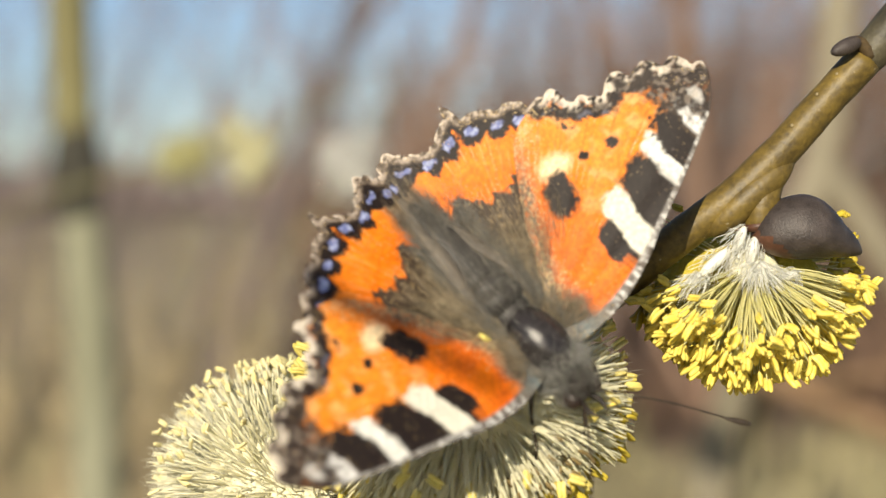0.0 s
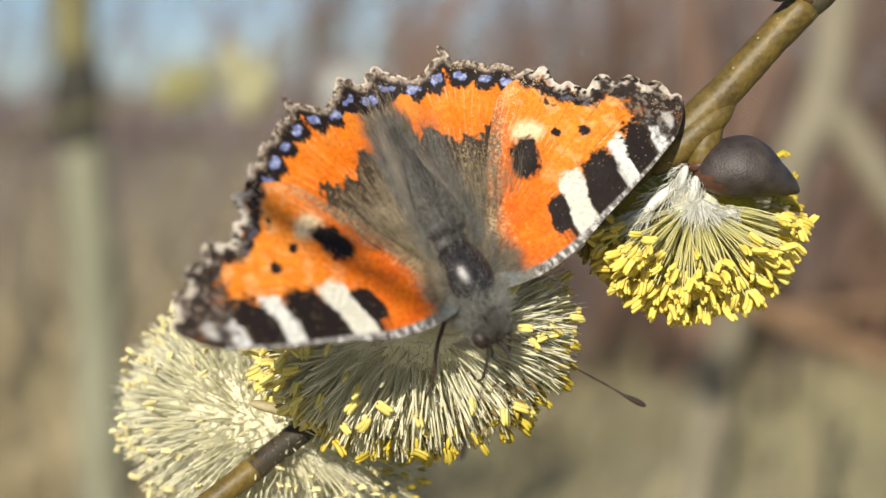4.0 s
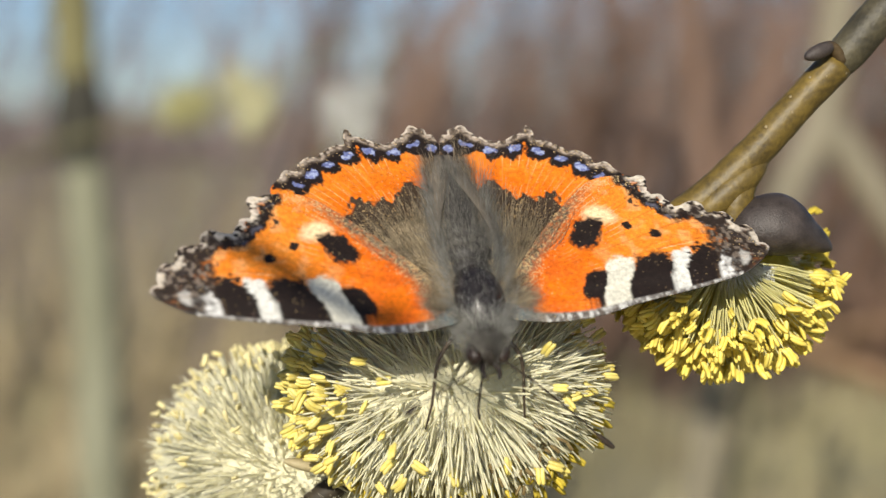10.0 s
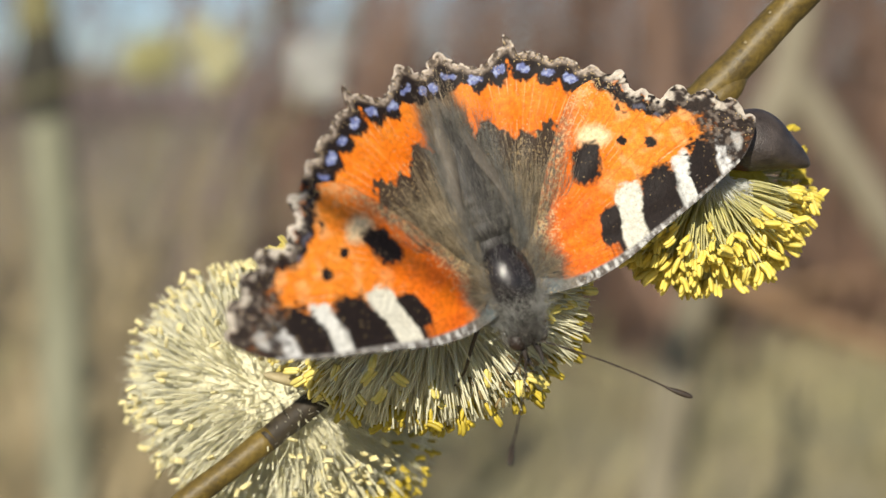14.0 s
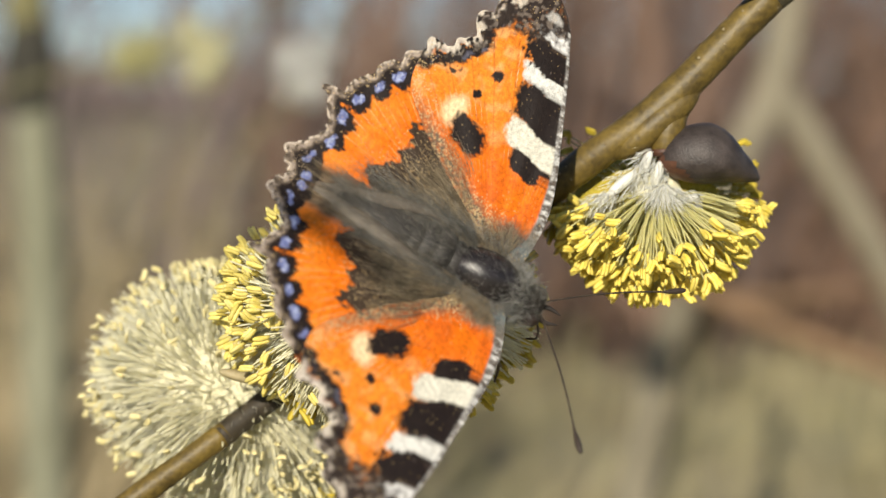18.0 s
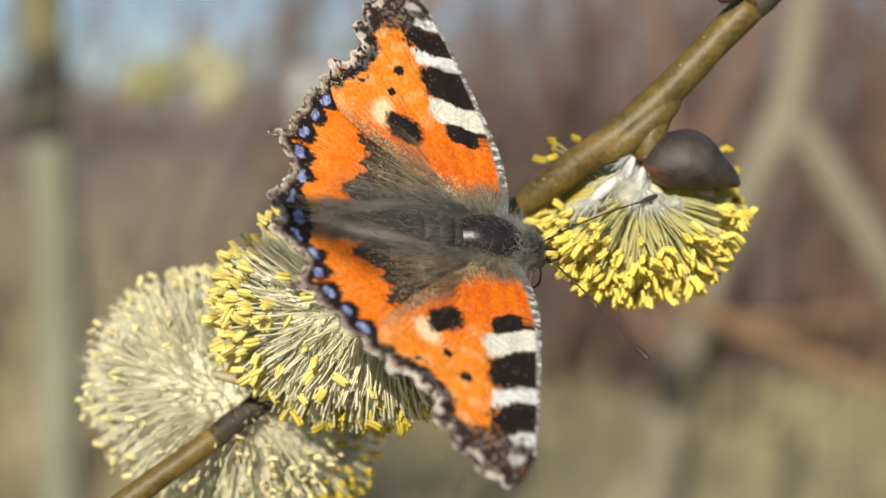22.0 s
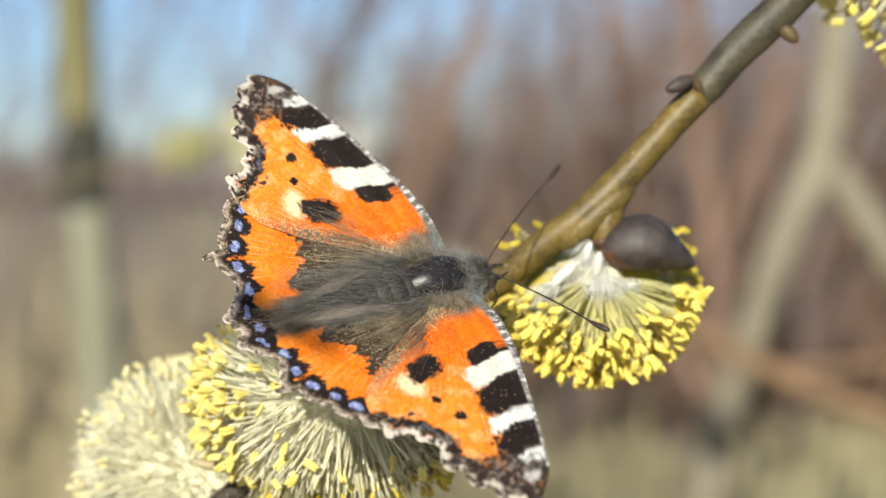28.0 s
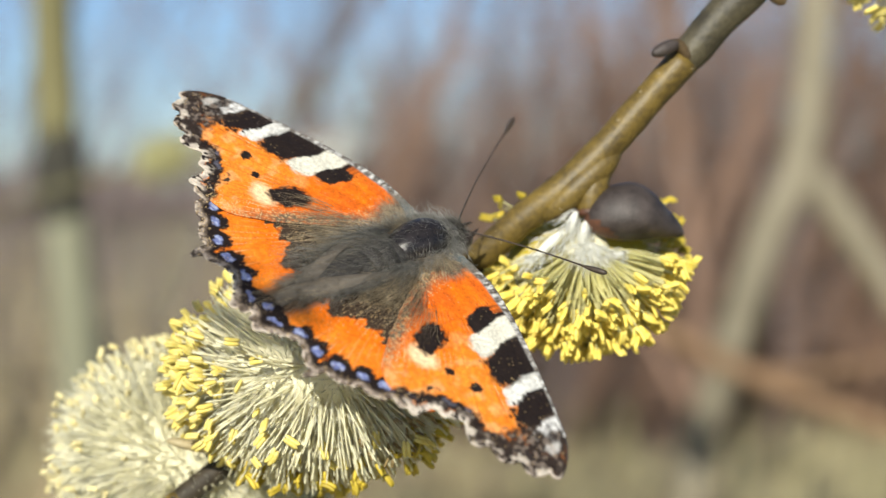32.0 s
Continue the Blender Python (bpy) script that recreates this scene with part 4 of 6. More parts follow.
    c = lay(c, (0.62, 0.61, 0.58), rim * np.clip((strokes - 0.55) * 5, 0, 1) * np.clip((0.75 - front) * 3, 0, 1))
    c = lay(c, (0.09, 0.08, 0.075), (0.16 - front) / 0.1 * (u > 5) * (lattice(u, v, 1.5, 49) > 0.55))
    # dusting at the base and along the inner edge
    dust = np.clip((3.9 - u + 1.2 * (rough - 0.5)) / 1.6, 0, 1)
    c = lay(c, DUSK, dust * (0.6 + 0.6 * fine))
    c = lay(c, (0.13, 0.16, 0.165), np.clip((3.4 - u) / 1.8, 0, 1) * np.clip((v + 1.4) / 2, 0, 1) * (0.4 + 0.9 * fine))
    c = lay(c, DUSK, np.clip((1.5 - inner) / 0.8, 0, 1) * np.clip((9.5 - u) / 3, 0, 1) * (0.35 + 0.9 * fine))
    specks = 0.004 + 0.22 * np.clip((4.5 - u) / 2, 0, 1) * np.clip((0.5 - v) / 1.5, 0, 1) + 0.24 * np.clip((2.2 - inner) / 1.8, 0, 1) * np.clip((13 - u) / 3, 0, 1) + 0.015 * np.clip((2.5 - outer) / 1.5, 0, 1)
    return c, specks


def hind_pattern(u, v, line, marks):
    rough, fine = lattice(u, v, 1.3, 23), lattice(u, v, 5.5, 24)
    outer = near(u, v, line[marks[0]:marks[1]:2])
    c = np.tile(np.array(ORANGE), (len(u), 1))
    reach = np.hypot(u - 1.0, v + 2.6)
    a = np.arctan2(-(v + 2.6), u - 1.0)
    c = lay(c, AMBER, 0.5 * np.clip((reach - 9.5) / 2, 0, 1) * rough * 1.6)
    scratch = np.abs((a * 17 + 0.6 * lattice(u, v, 0.3, 63)) % 1.0 - 0.5)
    c = lay(c, (0.95, 0.62, 0.34), np.clip((0.07 - scratch) / 0.06, 0, 1) * np.clip((lattice(u, v, 0.5, 64) - 0.45) * 3, 0, 1) * 0.6)
    # dark inner field with a stepped edge
    edge = 8.6 + 0.7 * np.sin(a * 9 + 0.6) + 0.35 * np.sin(a * 23) + 1.3 * (rough - 0.5) + 0.9 * (lattice(u, v, 3.2, 28) - 0.5)
    c = lay(c, BROWN, (edge - reach) / 0.35 + 0.5)
    c = lay(c, DUSK, np.clip((4.2 - reach) / 3.0, 0, 1) * (0.2 + 0.5 * fine))
    c = lay(c, (0.1, 0.078, 0.052), np.clip((1.3 - u + 0.6 * (rough - 0.5)) / 0.9, 0, 1) * 0.95)
    # black band with blue crescents and a pale rim
    swing = lattice(u, v, 0.9, 27)
    c = lay(c, BLACK, (1.2 + 0.6 * (swing - 0.5) + 0.7 * (lattice(u, v, 3.5, 29) - 0.5) - outer) / 0.25 + 0.5)
    for k, at in enumerate(((10.9, -11.3), (9.7, -12.4), (8.3, -13.5), (6.6, -14.5), (4.7, -15.0), (2.9, -15.2), (0.9, -16.0), (-0.4, -15.6))):
        c = lay(c, BLACK, blot(u, v, at, (1.0, 1.12), 2, 0.0, 0.25, 0.2, 50 + k))
        spot = blot(u, v, at, (0.46, 0.38), 2, 0.0, 0.7, 0.3, 30 + k)
        c = lay(c, BLUE, spot * (0.5 + 0.8 * fine))
        c = lay(c, (0.36, 0.41, 0.62), spot * np.clip((lattice(u, v, 6.0, 80 + k) - 0.5) * 5, 0, 1) * 0.8)
    c = lay(c, (0.09, 0.066, 0.048), (0.66 - outer) / 0.12 + 0.4)
    flake = lattice(u * 1.6, v * 1.6, 2.4, 42)
    c = lay(c, (0.4, 0.325, 0.265), (0.22 - np.abs(outer - 0.34)) / 0.16 * (0.25 + 0.9 * fine) * np.clip((flake - 0.2) * 4, 0, 1))
    c = lay(c, (0.62, 0.53, 0.44), ((0.26 - outer) / 0.14) * np.clip((flake - 0.4) * 5, 0, 1))
    c = lay(c, BROWN, (0.1 - outer) / 0.08 * (flake < 0.4))
    vein = np.abs((a * 4.6 + 0.3) % 1.0 - 0.5)
    c = lay(c, (0.85, 0.3, 0.08), np.clip((0.03 - vein) / 0.03, 0, 1) * 0.5 * (outer > 2) * (reach > edge))
    specks = 0.01 + 0.16 * np.clip((10 - reach) / 5, 0, 1) * np.clip(u / 3, 0, 1) + 0.05 * np.clip((1.2 - outer), 0, 1)
    return c, specks


FORE = [(0, 1.4), (1.4, 2.1), (4.5, 2.4), (7.5, 2.0), (10.8, 1.0), (14.3, 0.0), (17.4, -1.0), (20.2, -2.2), (22.2, -4.5), (20.9, -6.5), (18.9, -8.0), (16.4, -9.1),
        (15.1, -9.1), (14.0, -10.0), (13.4, -11.2), (12.2, -11.8), (9.2, -11.5), (6.7, -9.2), (3.9, -5.6), (1.8, -2.6), (0, -1.2)]
HIND = [(0, -0.3), (2, -1.5), (6, -4.2), (10, -7.6), (13.0, -10.2), (12.2, -12.0), (10.7, -13.6), (8.8, -14.9), (7.1, -15.9), (6.2, -17.5), (5.2, -16.3), (3.7, -16.3),
        (2.3, -16.5), (1.5, -17.7), (0.1, -17.7), (-0.9, -16.8), (-1.25, -15.2), (-1.25, -11), (-1.0, -6), (-0.5, -2.5)]


def wing(name, outline, marks, heart, pattern, side, frill, label, camber=0.0):
    """One wing; marks: the outer margin among the outline's points; heart: where the rings of the mesh shrink to."""
    steps, rings = 22, 112
    line = closed_line(outline, steps)
    lo, hi = marks[0] * steps, marks[1] * steps
    way = np.roll(line, -1, 0) - np.roll(line, 1, 0)
    out = np.stack([way[:, 1], -way[:, 0]], 1)
    out /= np.linalg.norm(out, axis=1)[:, None] + 1e-9
    if ((line + out * 0.1 - heart) ** 2).sum() < ((line - heart) ** 2).sum():
        out = -out
    run = np.concatenate([[0], np.cumsum(np.linalg.norm(np.diff(line, axis=0), axis=1))])
    rng = np.random.RandomState(len(name))
    tear = np.interp(run, np.linspace(0, run[-1], 170), rng.rand(170))
    tear = tear + 1.4 * np.clip(np.interp(run, np.linspace(0, run[-1], 64), rng.rand(64)) - 0.5, -0.5, 0.2)
    k = np.arange(len(line))
    edge = ((k >= lo) & (k <= hi)) * np.clip(np.minimum(k - lo, hi - k) / 8.0, 0, 1)
    line = line + out * (edge * (frill * np.abs(np.sin(run * 1.25)) - frill * 0.6 + 0.4 * (tear - 0.65)))[:, None]
    s = (np.arange(1, rings + 1) / rings) ** 0.85
    flat = np.concatenate([[heart], (heart + s[:, None, None] * (line - heart)[None]).reshape(-1, 2)])
    u, v = flat[:, 0], flat[:, 1]
    n = len(line)
    a = np.arctan2(v - 0.3, u + 2.5)
    z = 0.045 * np.sin(a * 34) * np.clip(np.hypot(u, v) / 8, 0, 1) - 0.0035 * (u - 4) ** 2 * 0.4 + 0.12 * (lattice(u, v, 0.45, 8) - 0.5)
    z -= camber * np.clip(u - 8, 0, None) ** 2
    verts = np.stack([side * u, v, z], 1) * MM
    faces = [(0, 1 + j, 1 + (j + 1) % n) for j in range(n)]
    for i in range(rings - 1):
        b = 1 + i * n
        faces += [(b + j, b + n + j, b + n + (j + 1) % n, b + (j + 1) % n) for j in range(n)]
    if side < 0:
        faces = [f[::-1] for f in faces]
    data = mesh(name, verts, faces)
    colour, specks = pattern(u, v, line, (lo, hi))
    layer = data.color_attributes.new("pattern", "FLOAT_COLOR", "POINT")
    layer.data.foreach_set("color", np.concatenate([np.clip(0.77 * colour, 0, 1), np.clip(specks, 0, 1)[:, None]], 1).ravel())
    ob = put(name, data, M_WING, butterfly, label)
    thick = ob.modifiers.new("thickness", "SOLIDIFY")
    thick.thickness, thick.offset = 0.00007, -1
    return ob


fore_right = wing("forewing", FORE, (8, 15), np.array([6.0, -3.2]), fore_pattern, 1, 0.6, "orange forewing with black bars, white patches and frayed rim", 0.003)
fore_left = wing("forewing", FORE, (8, 15), np.array([6.0, -3.2]), fore_pattern, -1, 0.6, "orange forewing with black bars, white patches and frayed rim", 0.002)
hind_right = wing("hindwing", HIND, (5, 15), np.array([3.2, -8.5]), hind_pattern, 1, 0.35, "orange hindwing with dark base and blue-spotted black rim")
hind_left = wing("hindwing", HIND, (5, 15), np.array([3.2, -8.5]), hind_pattern, -1, 0.35, "orange hindwing with dark base and blue-spotted black rim")

# Body.
flip = Matrix.Rotation(radians(-90), 4, "X")
BACK = -0.0011


def solid(name, radii, at, mat, label="", tilt=0.0, shape=None, around=20, along=16, parent=None):
    v, f = turned(ball(radii, around, along, shape), Matrix.Translation((at[0], at[1] + (0 if parent else BACK), at[2])) @ Matrix.Rotation(radians(tilt), 4, "X") @ flip)
    return put(name, mesh(name, v, f), mat, parent or butterfly, label)


solid("thorax", (0.0020, 0.0020, 0.0033), (0, 0.0010, -0.0004), M_BODY, "glossy dark thorax ringed with fur", shape=lambda s: 1 - 0.12 * s * s)
solid("scutellum", (0.0017, 0.0015, 0.0013), (0, -0.0018, -0.0007), M_RINGS)
abdomen = solid("abdomen", (0.0018, 0.0016, 0.0058), (0, -0.0070, -0.0007), M_RINGS, "dark furry abdomen in rings", shape=lambda q: 1 + 0.22 * q)
for k in range(8):
    q = k / 8
    g = 1 - 0.42 * q * q
    v, f = turned(ball((0.00205 * g, 0.00172 * g, 0.0013), 18, 8), Matrix.Translation((0, BACK - 0.0030 - 0.0086 * q, -0.0005 - 0.0006 * q)) @ flip)
    put("segment", mesh("segment", v, f), M_RINGS, abdomen)


def feeler(side, turn, rise):
    """An antenna's pose on the head: turned outwards and raised, in degrees."""
    a, e = radians(turn), radians(rise)
    return aim((side * 0.00064, 0.00514, -0.00043), (side * math.sin(a) * math.cos(e), math.cos(a) * math.cos(e), math.sin(e)))


antennae = {}
solid("head", (0.0011, 0.0010, 0.0010), (0, 0.0050, -0.0009), M_HEAD)
for s in (-1, 1):
    solid("eye", (0.00062, 0.00062, 0.00075), (s * 0.00098, 0.0053, -0.0008), M_EYE, around=12, along=10)
    v, f = tube(smooth_line([(s * 0.0004, 0.0058, -0.0012), (s * 0.0006, 0.0066, -0.0011), (s * 0.0004, 0.0075, -0.0009)], 4), [0.0002, 0.00021, 0.00021, 0.0002, 0.00019, 0.00017, 0.00014, 0.0001, 0.00004], 8)
    put("palp", mesh("palp", v + (0, BACK, 0), f), M_HEAD, butterfly)
    line = [Vector((0.00025 * math.sin(k / 16 * 3.14), 0, 0.0104 * k / 16)) for k in range(17)]
    shaft = put("antenna", mesh("antenna", *tube(line, [0.00006 + 0.00002 * (k % 2) for k in range(17)], 7)), M_ANTENNA, butterfly, "thin banded antenna")
    shaft.matrix_basis = feeler(s, 45, 5)
    v, f = turned(ball((0.00029, 0.00029, 0.00115), 10, 10, lambda q: 0.75 + 0.35 * q), Matrix.Translation((0, 0, 0.0109)))
    put("club", mesh("club", v, f), M_ANTENNA, shaft)
    antennae[s] = shaft
    for pts in ([(s * 0.0012, 0.0020, -0.0020), (s * 0.0030, 0.0040, -0.0030), (s * 0.0034, 0.0058, -0.0056), (s * 0.0037, 0.0066, -0.0078)],
                [(s * 0.0012, 0.0, -0.0020), (s * 0.0050, -0.0010, -0.0025), (s * 0.0070, -0.0020, -0.0060), (s * 0.0075, -0.0025, -0.0075)]):
        line = [p + np.array((0, BACK, 0)) for p in smooth_line(pts, 4)]
        put("leg", mesh("leg", *tube(line, np.linspace(0.00018, 0.00008, len(line)), 7)), M_LEG, butterfly)
line = [(0.0002, 0.0058, -0.0016), (0.0005, 0.0068, -0.0028), (0.0005, 0.0074, -0.0044), (0.0001, 0.0072, -0.0060)]
put("proboscis", mesh("proboscis", *tube([p + np.array((0, BACK, 0)) for p in smooth_line(line, 5)], 0.00009, 6)), M_ANTENNA, butterfly)

# Fur: short on thorax and head, long and tawny down the back and on the inner hindwings.
fur_rng = random.Random(9)
places = []
for _ in range(4200):
    n = Vector((fur_rng.gauss(0, 1), fur_rng.gauss(0, 1), abs(fur_rng.gauss(0, 0.8)))).normalized()
    if n.z > 0.5 and -0.75 < n.y < 0.6 and fur_rng.random() < 0.97:
        continue
    places.append(((n.x * 0.0020, BACK + 0.0010 + n.y * 0.0033, -0.0007 + n.z * 0.0018), (n.x, n.y * 0.4 - 0.7, n.z * 0.7)))
for _ in range(110):
    n = Vector((fur_rng.gauss(0, 0.8), fur_rng.gauss(0, 0.9), abs(fur_rng.gauss(0, 1)) + 0.4)).normalized()
    places.append(((n.x * 0.0019, BACK + 0.0010 + n.y * 0.0031, -0.0004 + n.z * 0.0019), (n.x * 0.6, -0.9, n.z * 0.35)))
tagged(put("thorax_fur", mesh("thorax_fur", *join(hair_pieces(fur_rng, places, 0.0012, 0.00001, 0.35, (0, -0.2, 0), 0.25))), M_FUR, butterfly, "grey-brown fur"), kind="stuff")
places = []
for _ in range(1100):
    a, d = fur_rng.uniform(-1.9, 1.9), fur_rng.gauss(0, 0.0005)
    places.append(((0.0017 * math.sin(a), BACK + 0.0036 + d, -0.0009 + 0.0016 * math.cos(a)), (0.55 * math.sin(a), -0.7, 0.4 * math.cos(a))))
for _ in range(1500):
    side, d = fur_rng.choice((-1, 1)), fur_rng.uniform(-0.0030, 0.003)
    places.append(((side * 0.0019, BACK + d, -0.0004 + fur_rng.gauss(0, 0.0005)), (side * 0.8, -0.5, 0.4)))
tagged(put("collar_fur", mesh("collar_fur", *join(hair_pieces(fur_rng, places, 0.0016, 0.00001, 0.4, (0, -0.2, 0), 0.3))), M_COLLAR, butterfly, "pale grey fur collar"), kind="stuff")
places = []
for _ in range(2600):
    n = Vector((fur_rng.gauss(0, 1), fur_rng.gauss(0, 1), fur_rng.gauss(0, 1))).normalized()
    places.append(((n.x * 0.0012, BACK + 0.0050 + n.y * 0.0010, -0.0009 + n.z * 0.0010), (n.x * 0.7, n.y * 0.5 - 0.6, n.z * 0.7)))
tagged(put("head_fur", mesh("head_fur", *join(hair_pieces(fur_rng, places, 0.0009, 0.000012, 0.35))), M_ABDOMEN_FUR, butterfly), kind="stuff")
places = []
for _ in range(2600):
    s = fur_rng.random()
    a = fur_rng.uniform(-1.6, 1.6)
    places.append(((0.0019 * math.sin(a) * (1 - 0.42 * s * s), BACK - 0.0022 - 0.0092 * s, -0.0005 + 0.0017 * math.cos(a) * (1 - 0.5 * s)), (0.5 * math.sin(a), -1, 0.2)))
tagged(put("abdomen_fur", mesh("abdomen_fur", *join(hair_pieces(fur_rng, places, 0.0015, 0.000009, 0.25, (0, -0.2, 0), 0.2))), M_ABDOMEN_FUR, butterfly), kind="stuff")
for side, under in ((1, hind_right), (-1, hind_left)):
    places = []
    for _ in range(1500):
        a, d = radians(fur_rng.uniform(20, 105)), 0.3 + 5.6 * fur_rng.random() ** 1.5
        u, v = 0.1 + d * math.cos(a), -1.7 - d * math.sin(a)
        fan = 0.75 * math.cos(a) * (0.5 + 0.5 * min(1, d / 4))
        places.append(((side * u * MM, v * MM, 0.0002), (side * fan, -0.35 - math.sin(a), 0.07)))
    for _ in range(160):
        d = fur_rng.uniform(0, 10.5)
        places.append(((side * fur_rng.uniform(-0.7, 0.7) * MM, (-3 - d) * MM, 0.00025), (side * fur_rng.uniform(-0.05, 0.2), -1, 0.1)))
    tagged(put("wing_hair", mesh("wing_hair", *join(hair_pieces(fur_rng, places, 0.0042, 0.000012, 0.1, (0, -0.15, -0.05), 0.12))), M_HAIR, under, "long tawny hair"), kind="stuff")
for side, over in ((1, fore_right), (-1, fore_left)):
    places = []
    for _ in range(600):
        a, d = radians(fur_rng.uniform(-70, 25)), fur_rng.uniform(0.2, 2.4)
        places.append(((side * d * math.cos(a) * MM, (0.2 + d * math.sin(a)) * MM, 0.0002), (side * math.cos(a), math.sin(a) - 0.3, 0.15)))
    tagged(put("wing_hair", mesh("wing_hair", *join(hair_pieces(fur_rng, places, 0.0016, 0.00001, 0.2, (0, 0, 0), 0.2))), M_HAIR, over), kind="stuff")

places = []
for _ in range(600):
    side, d = fur_rng.choice((-1, 1)), 0.0085 * fur_rng.random() ** 1.3
    places.append(((side * fur_rng.uniform(0.0015, 0.0023), BACK - 0.0006 - d, 0.0002 + 0.0006 * fur_rng.random()), (side * fur_rng.uniform(0.02, 0.5), -1, 0.22)))
tagged(put("long_fur", mesh("long_fur", *join(hair_pieces(fur_rng, places, 0.0034, 0.000009, 0.12, (0, -0.1, -0.05), 0.2))), M_FUR, butterfly, "long grey-brown hair"), kind="stuff")

# The inner rim of each hindwing is folded up along the abdomen.
for side, under in ((1, hind_right), (-1, hind_left)):
    line = smooth_line([(0.9, -2.8), (1.25, -5.0), (1.3, -7.2), (0.9, -9.6), (0.2, -12.0), (-0.75, -14.8)], 8)
    verts, faces = [], []
    for k, (u, v) in enumerate(line):
        along = k / (len(line) - 1)
        h = 1.5 * math.sin(math.pi * (k + 1) / (len(line) + 1)) ** 0.6
        lean = 0.25 + 1.5 * along ** 1.3
        for q in range(6):
            s = q / 5
            verts.append(np.array((side * (u - lean * s * s * h * 0.75 + 0.3 * math.sin(3.1 * s)), v, 0.02 + h * (s - 0.3 * s * s))) * MM)
    for k in range(len(line) - 1):
        faces += [(6 * k + q, 6 * k + q + 1, 6 * k + q + 7, 6 * k + q + 6) for q in range(5)]
    fold = put("inner_fold", mesh("inner_fold", verts, faces), M_FOLD, under, "grey-brown fold along the abdomen")
    thick = fold.modifiers.new("thickness", "SOLIDIFY")
    thick.thickness = 0.00006

# The body is a little stouter than first drawn.
for ob in butterfly.children_recursive:
    if not ob.name.startswith(("forewing", "hindwing", "wing_hair", "inner_fold")):
        ob.data.transform(Matrix.Scale(1.07, 4))

# A bee that flies past.
bee = tagged(new("bee"), "small tawny bee in flight, passing below the catkins", "bee")
solid("thorax", (0.0022, 0.0021, 0.0024), (0, 0.0, 0), M_BEE, parent=bee)
solid("abdomen", (0.0021, 0.0019, 0.0038), (0, -0.0048, -0.0006), M_BEE, tilt=-10, parent=bee)
solid("head", (0.0016, 0.0013, 0.0011), (0, 0.0030, -0.0003), M_BODY, parent=bee)
places = []
for _ in range(700):
    n = Vector([fur_rng.gauss(0, 1) for _ in range(3)]).normalized()
    places.append(((n.x * 0.0021, n.y * 0.0023, n.z * 0.0020), n))
tagged(put("fur", mesh("fur", *join(hair_pieces(fur_rng, places, 0.0011, 0.00005, 0.35))), M_BEE, bee), kind="stuff")
places = []
for _ in range(420):
    n = Vector((fur_rng.gauss(0, 1), fur_rng.gauss(0.3, 0.7), -abs(fur_rng.gauss(0.6, 0.6)))).normalized()
    places.append(((n.x * 0.0020, n.y * 0.0022 + 0.0008, n.z * 0.0019), n))
tagged(put("underside_fur", mesh("underside_fur", *join(hair_pieces(fur_rng, places, 0.0011, 0.00006, 0.3))), M_BEE_PALE, bee, "pale yellow fur below"), kind="stuff")
for k in range(3):
    v, f = turned(ball((0.00214 - 0.0002 * k, 0.00194 - 0.00018 * k, 0.0005), 18, 6), Matrix.Translation((0, -0.0034 - 0.0016 * k, -0.0004 - 0.00028 * k)) @ flip)
    put("band", mesh("band", v, f), M_BEE_PALE, bee, "pale band round the abdomen")
for s in (-1, 1):
    v, f = turned(ball((0.0016, 0.00006, 0.0042), 12, 10), Matrix.Translation((s * 0.0045, -0.0012, 0.0016)) @ aim((0, 0, 0), (s * 1.0, -0.35, 0.3)))
    put("wing", mesh("wing", v, f), M_BEE_WING, bee)
    v, f = ball((0.00045, 0.0004, 0.0008), 10, 8)
    put("eye", mesh("eye", *turned((v, f), Matrix.Translation((s * 0.0013, 0.0034, -0.0001)))), M_EYE, bee)
    for y, back in ((0.0012, 0.6), (0.0, -0.1), (-0.0014, -1.0)):
        line = smooth_line([(s * 0.0012, y, -0.0014), (s * 0.0030, y + back * 0.0008, -0.0022), (s * 0.0032, y + back * 0.0020, -0.0042), (s * 0.0026, y + back * 0.0026, -0.0056)], 4)
        put("leg", mesh("leg", *tube(line, np.interp(np.linspace(0, 1, len(line)), [0, 0.4, 0.7, 1], [0.0003, 0.00032, 0.0004, 0.00012]), 7)), M_LEG, bee)


def beat(side, lift, sweep, drop):
    """A wing's pose on the body: raised by lift and swung forward by sweep, in degrees."""
    return pose(side * 1.3 * MM, 0, drop * MM, 0, -side * lift) @ pose(0, 0, 0, 0, 0, side * sweep)


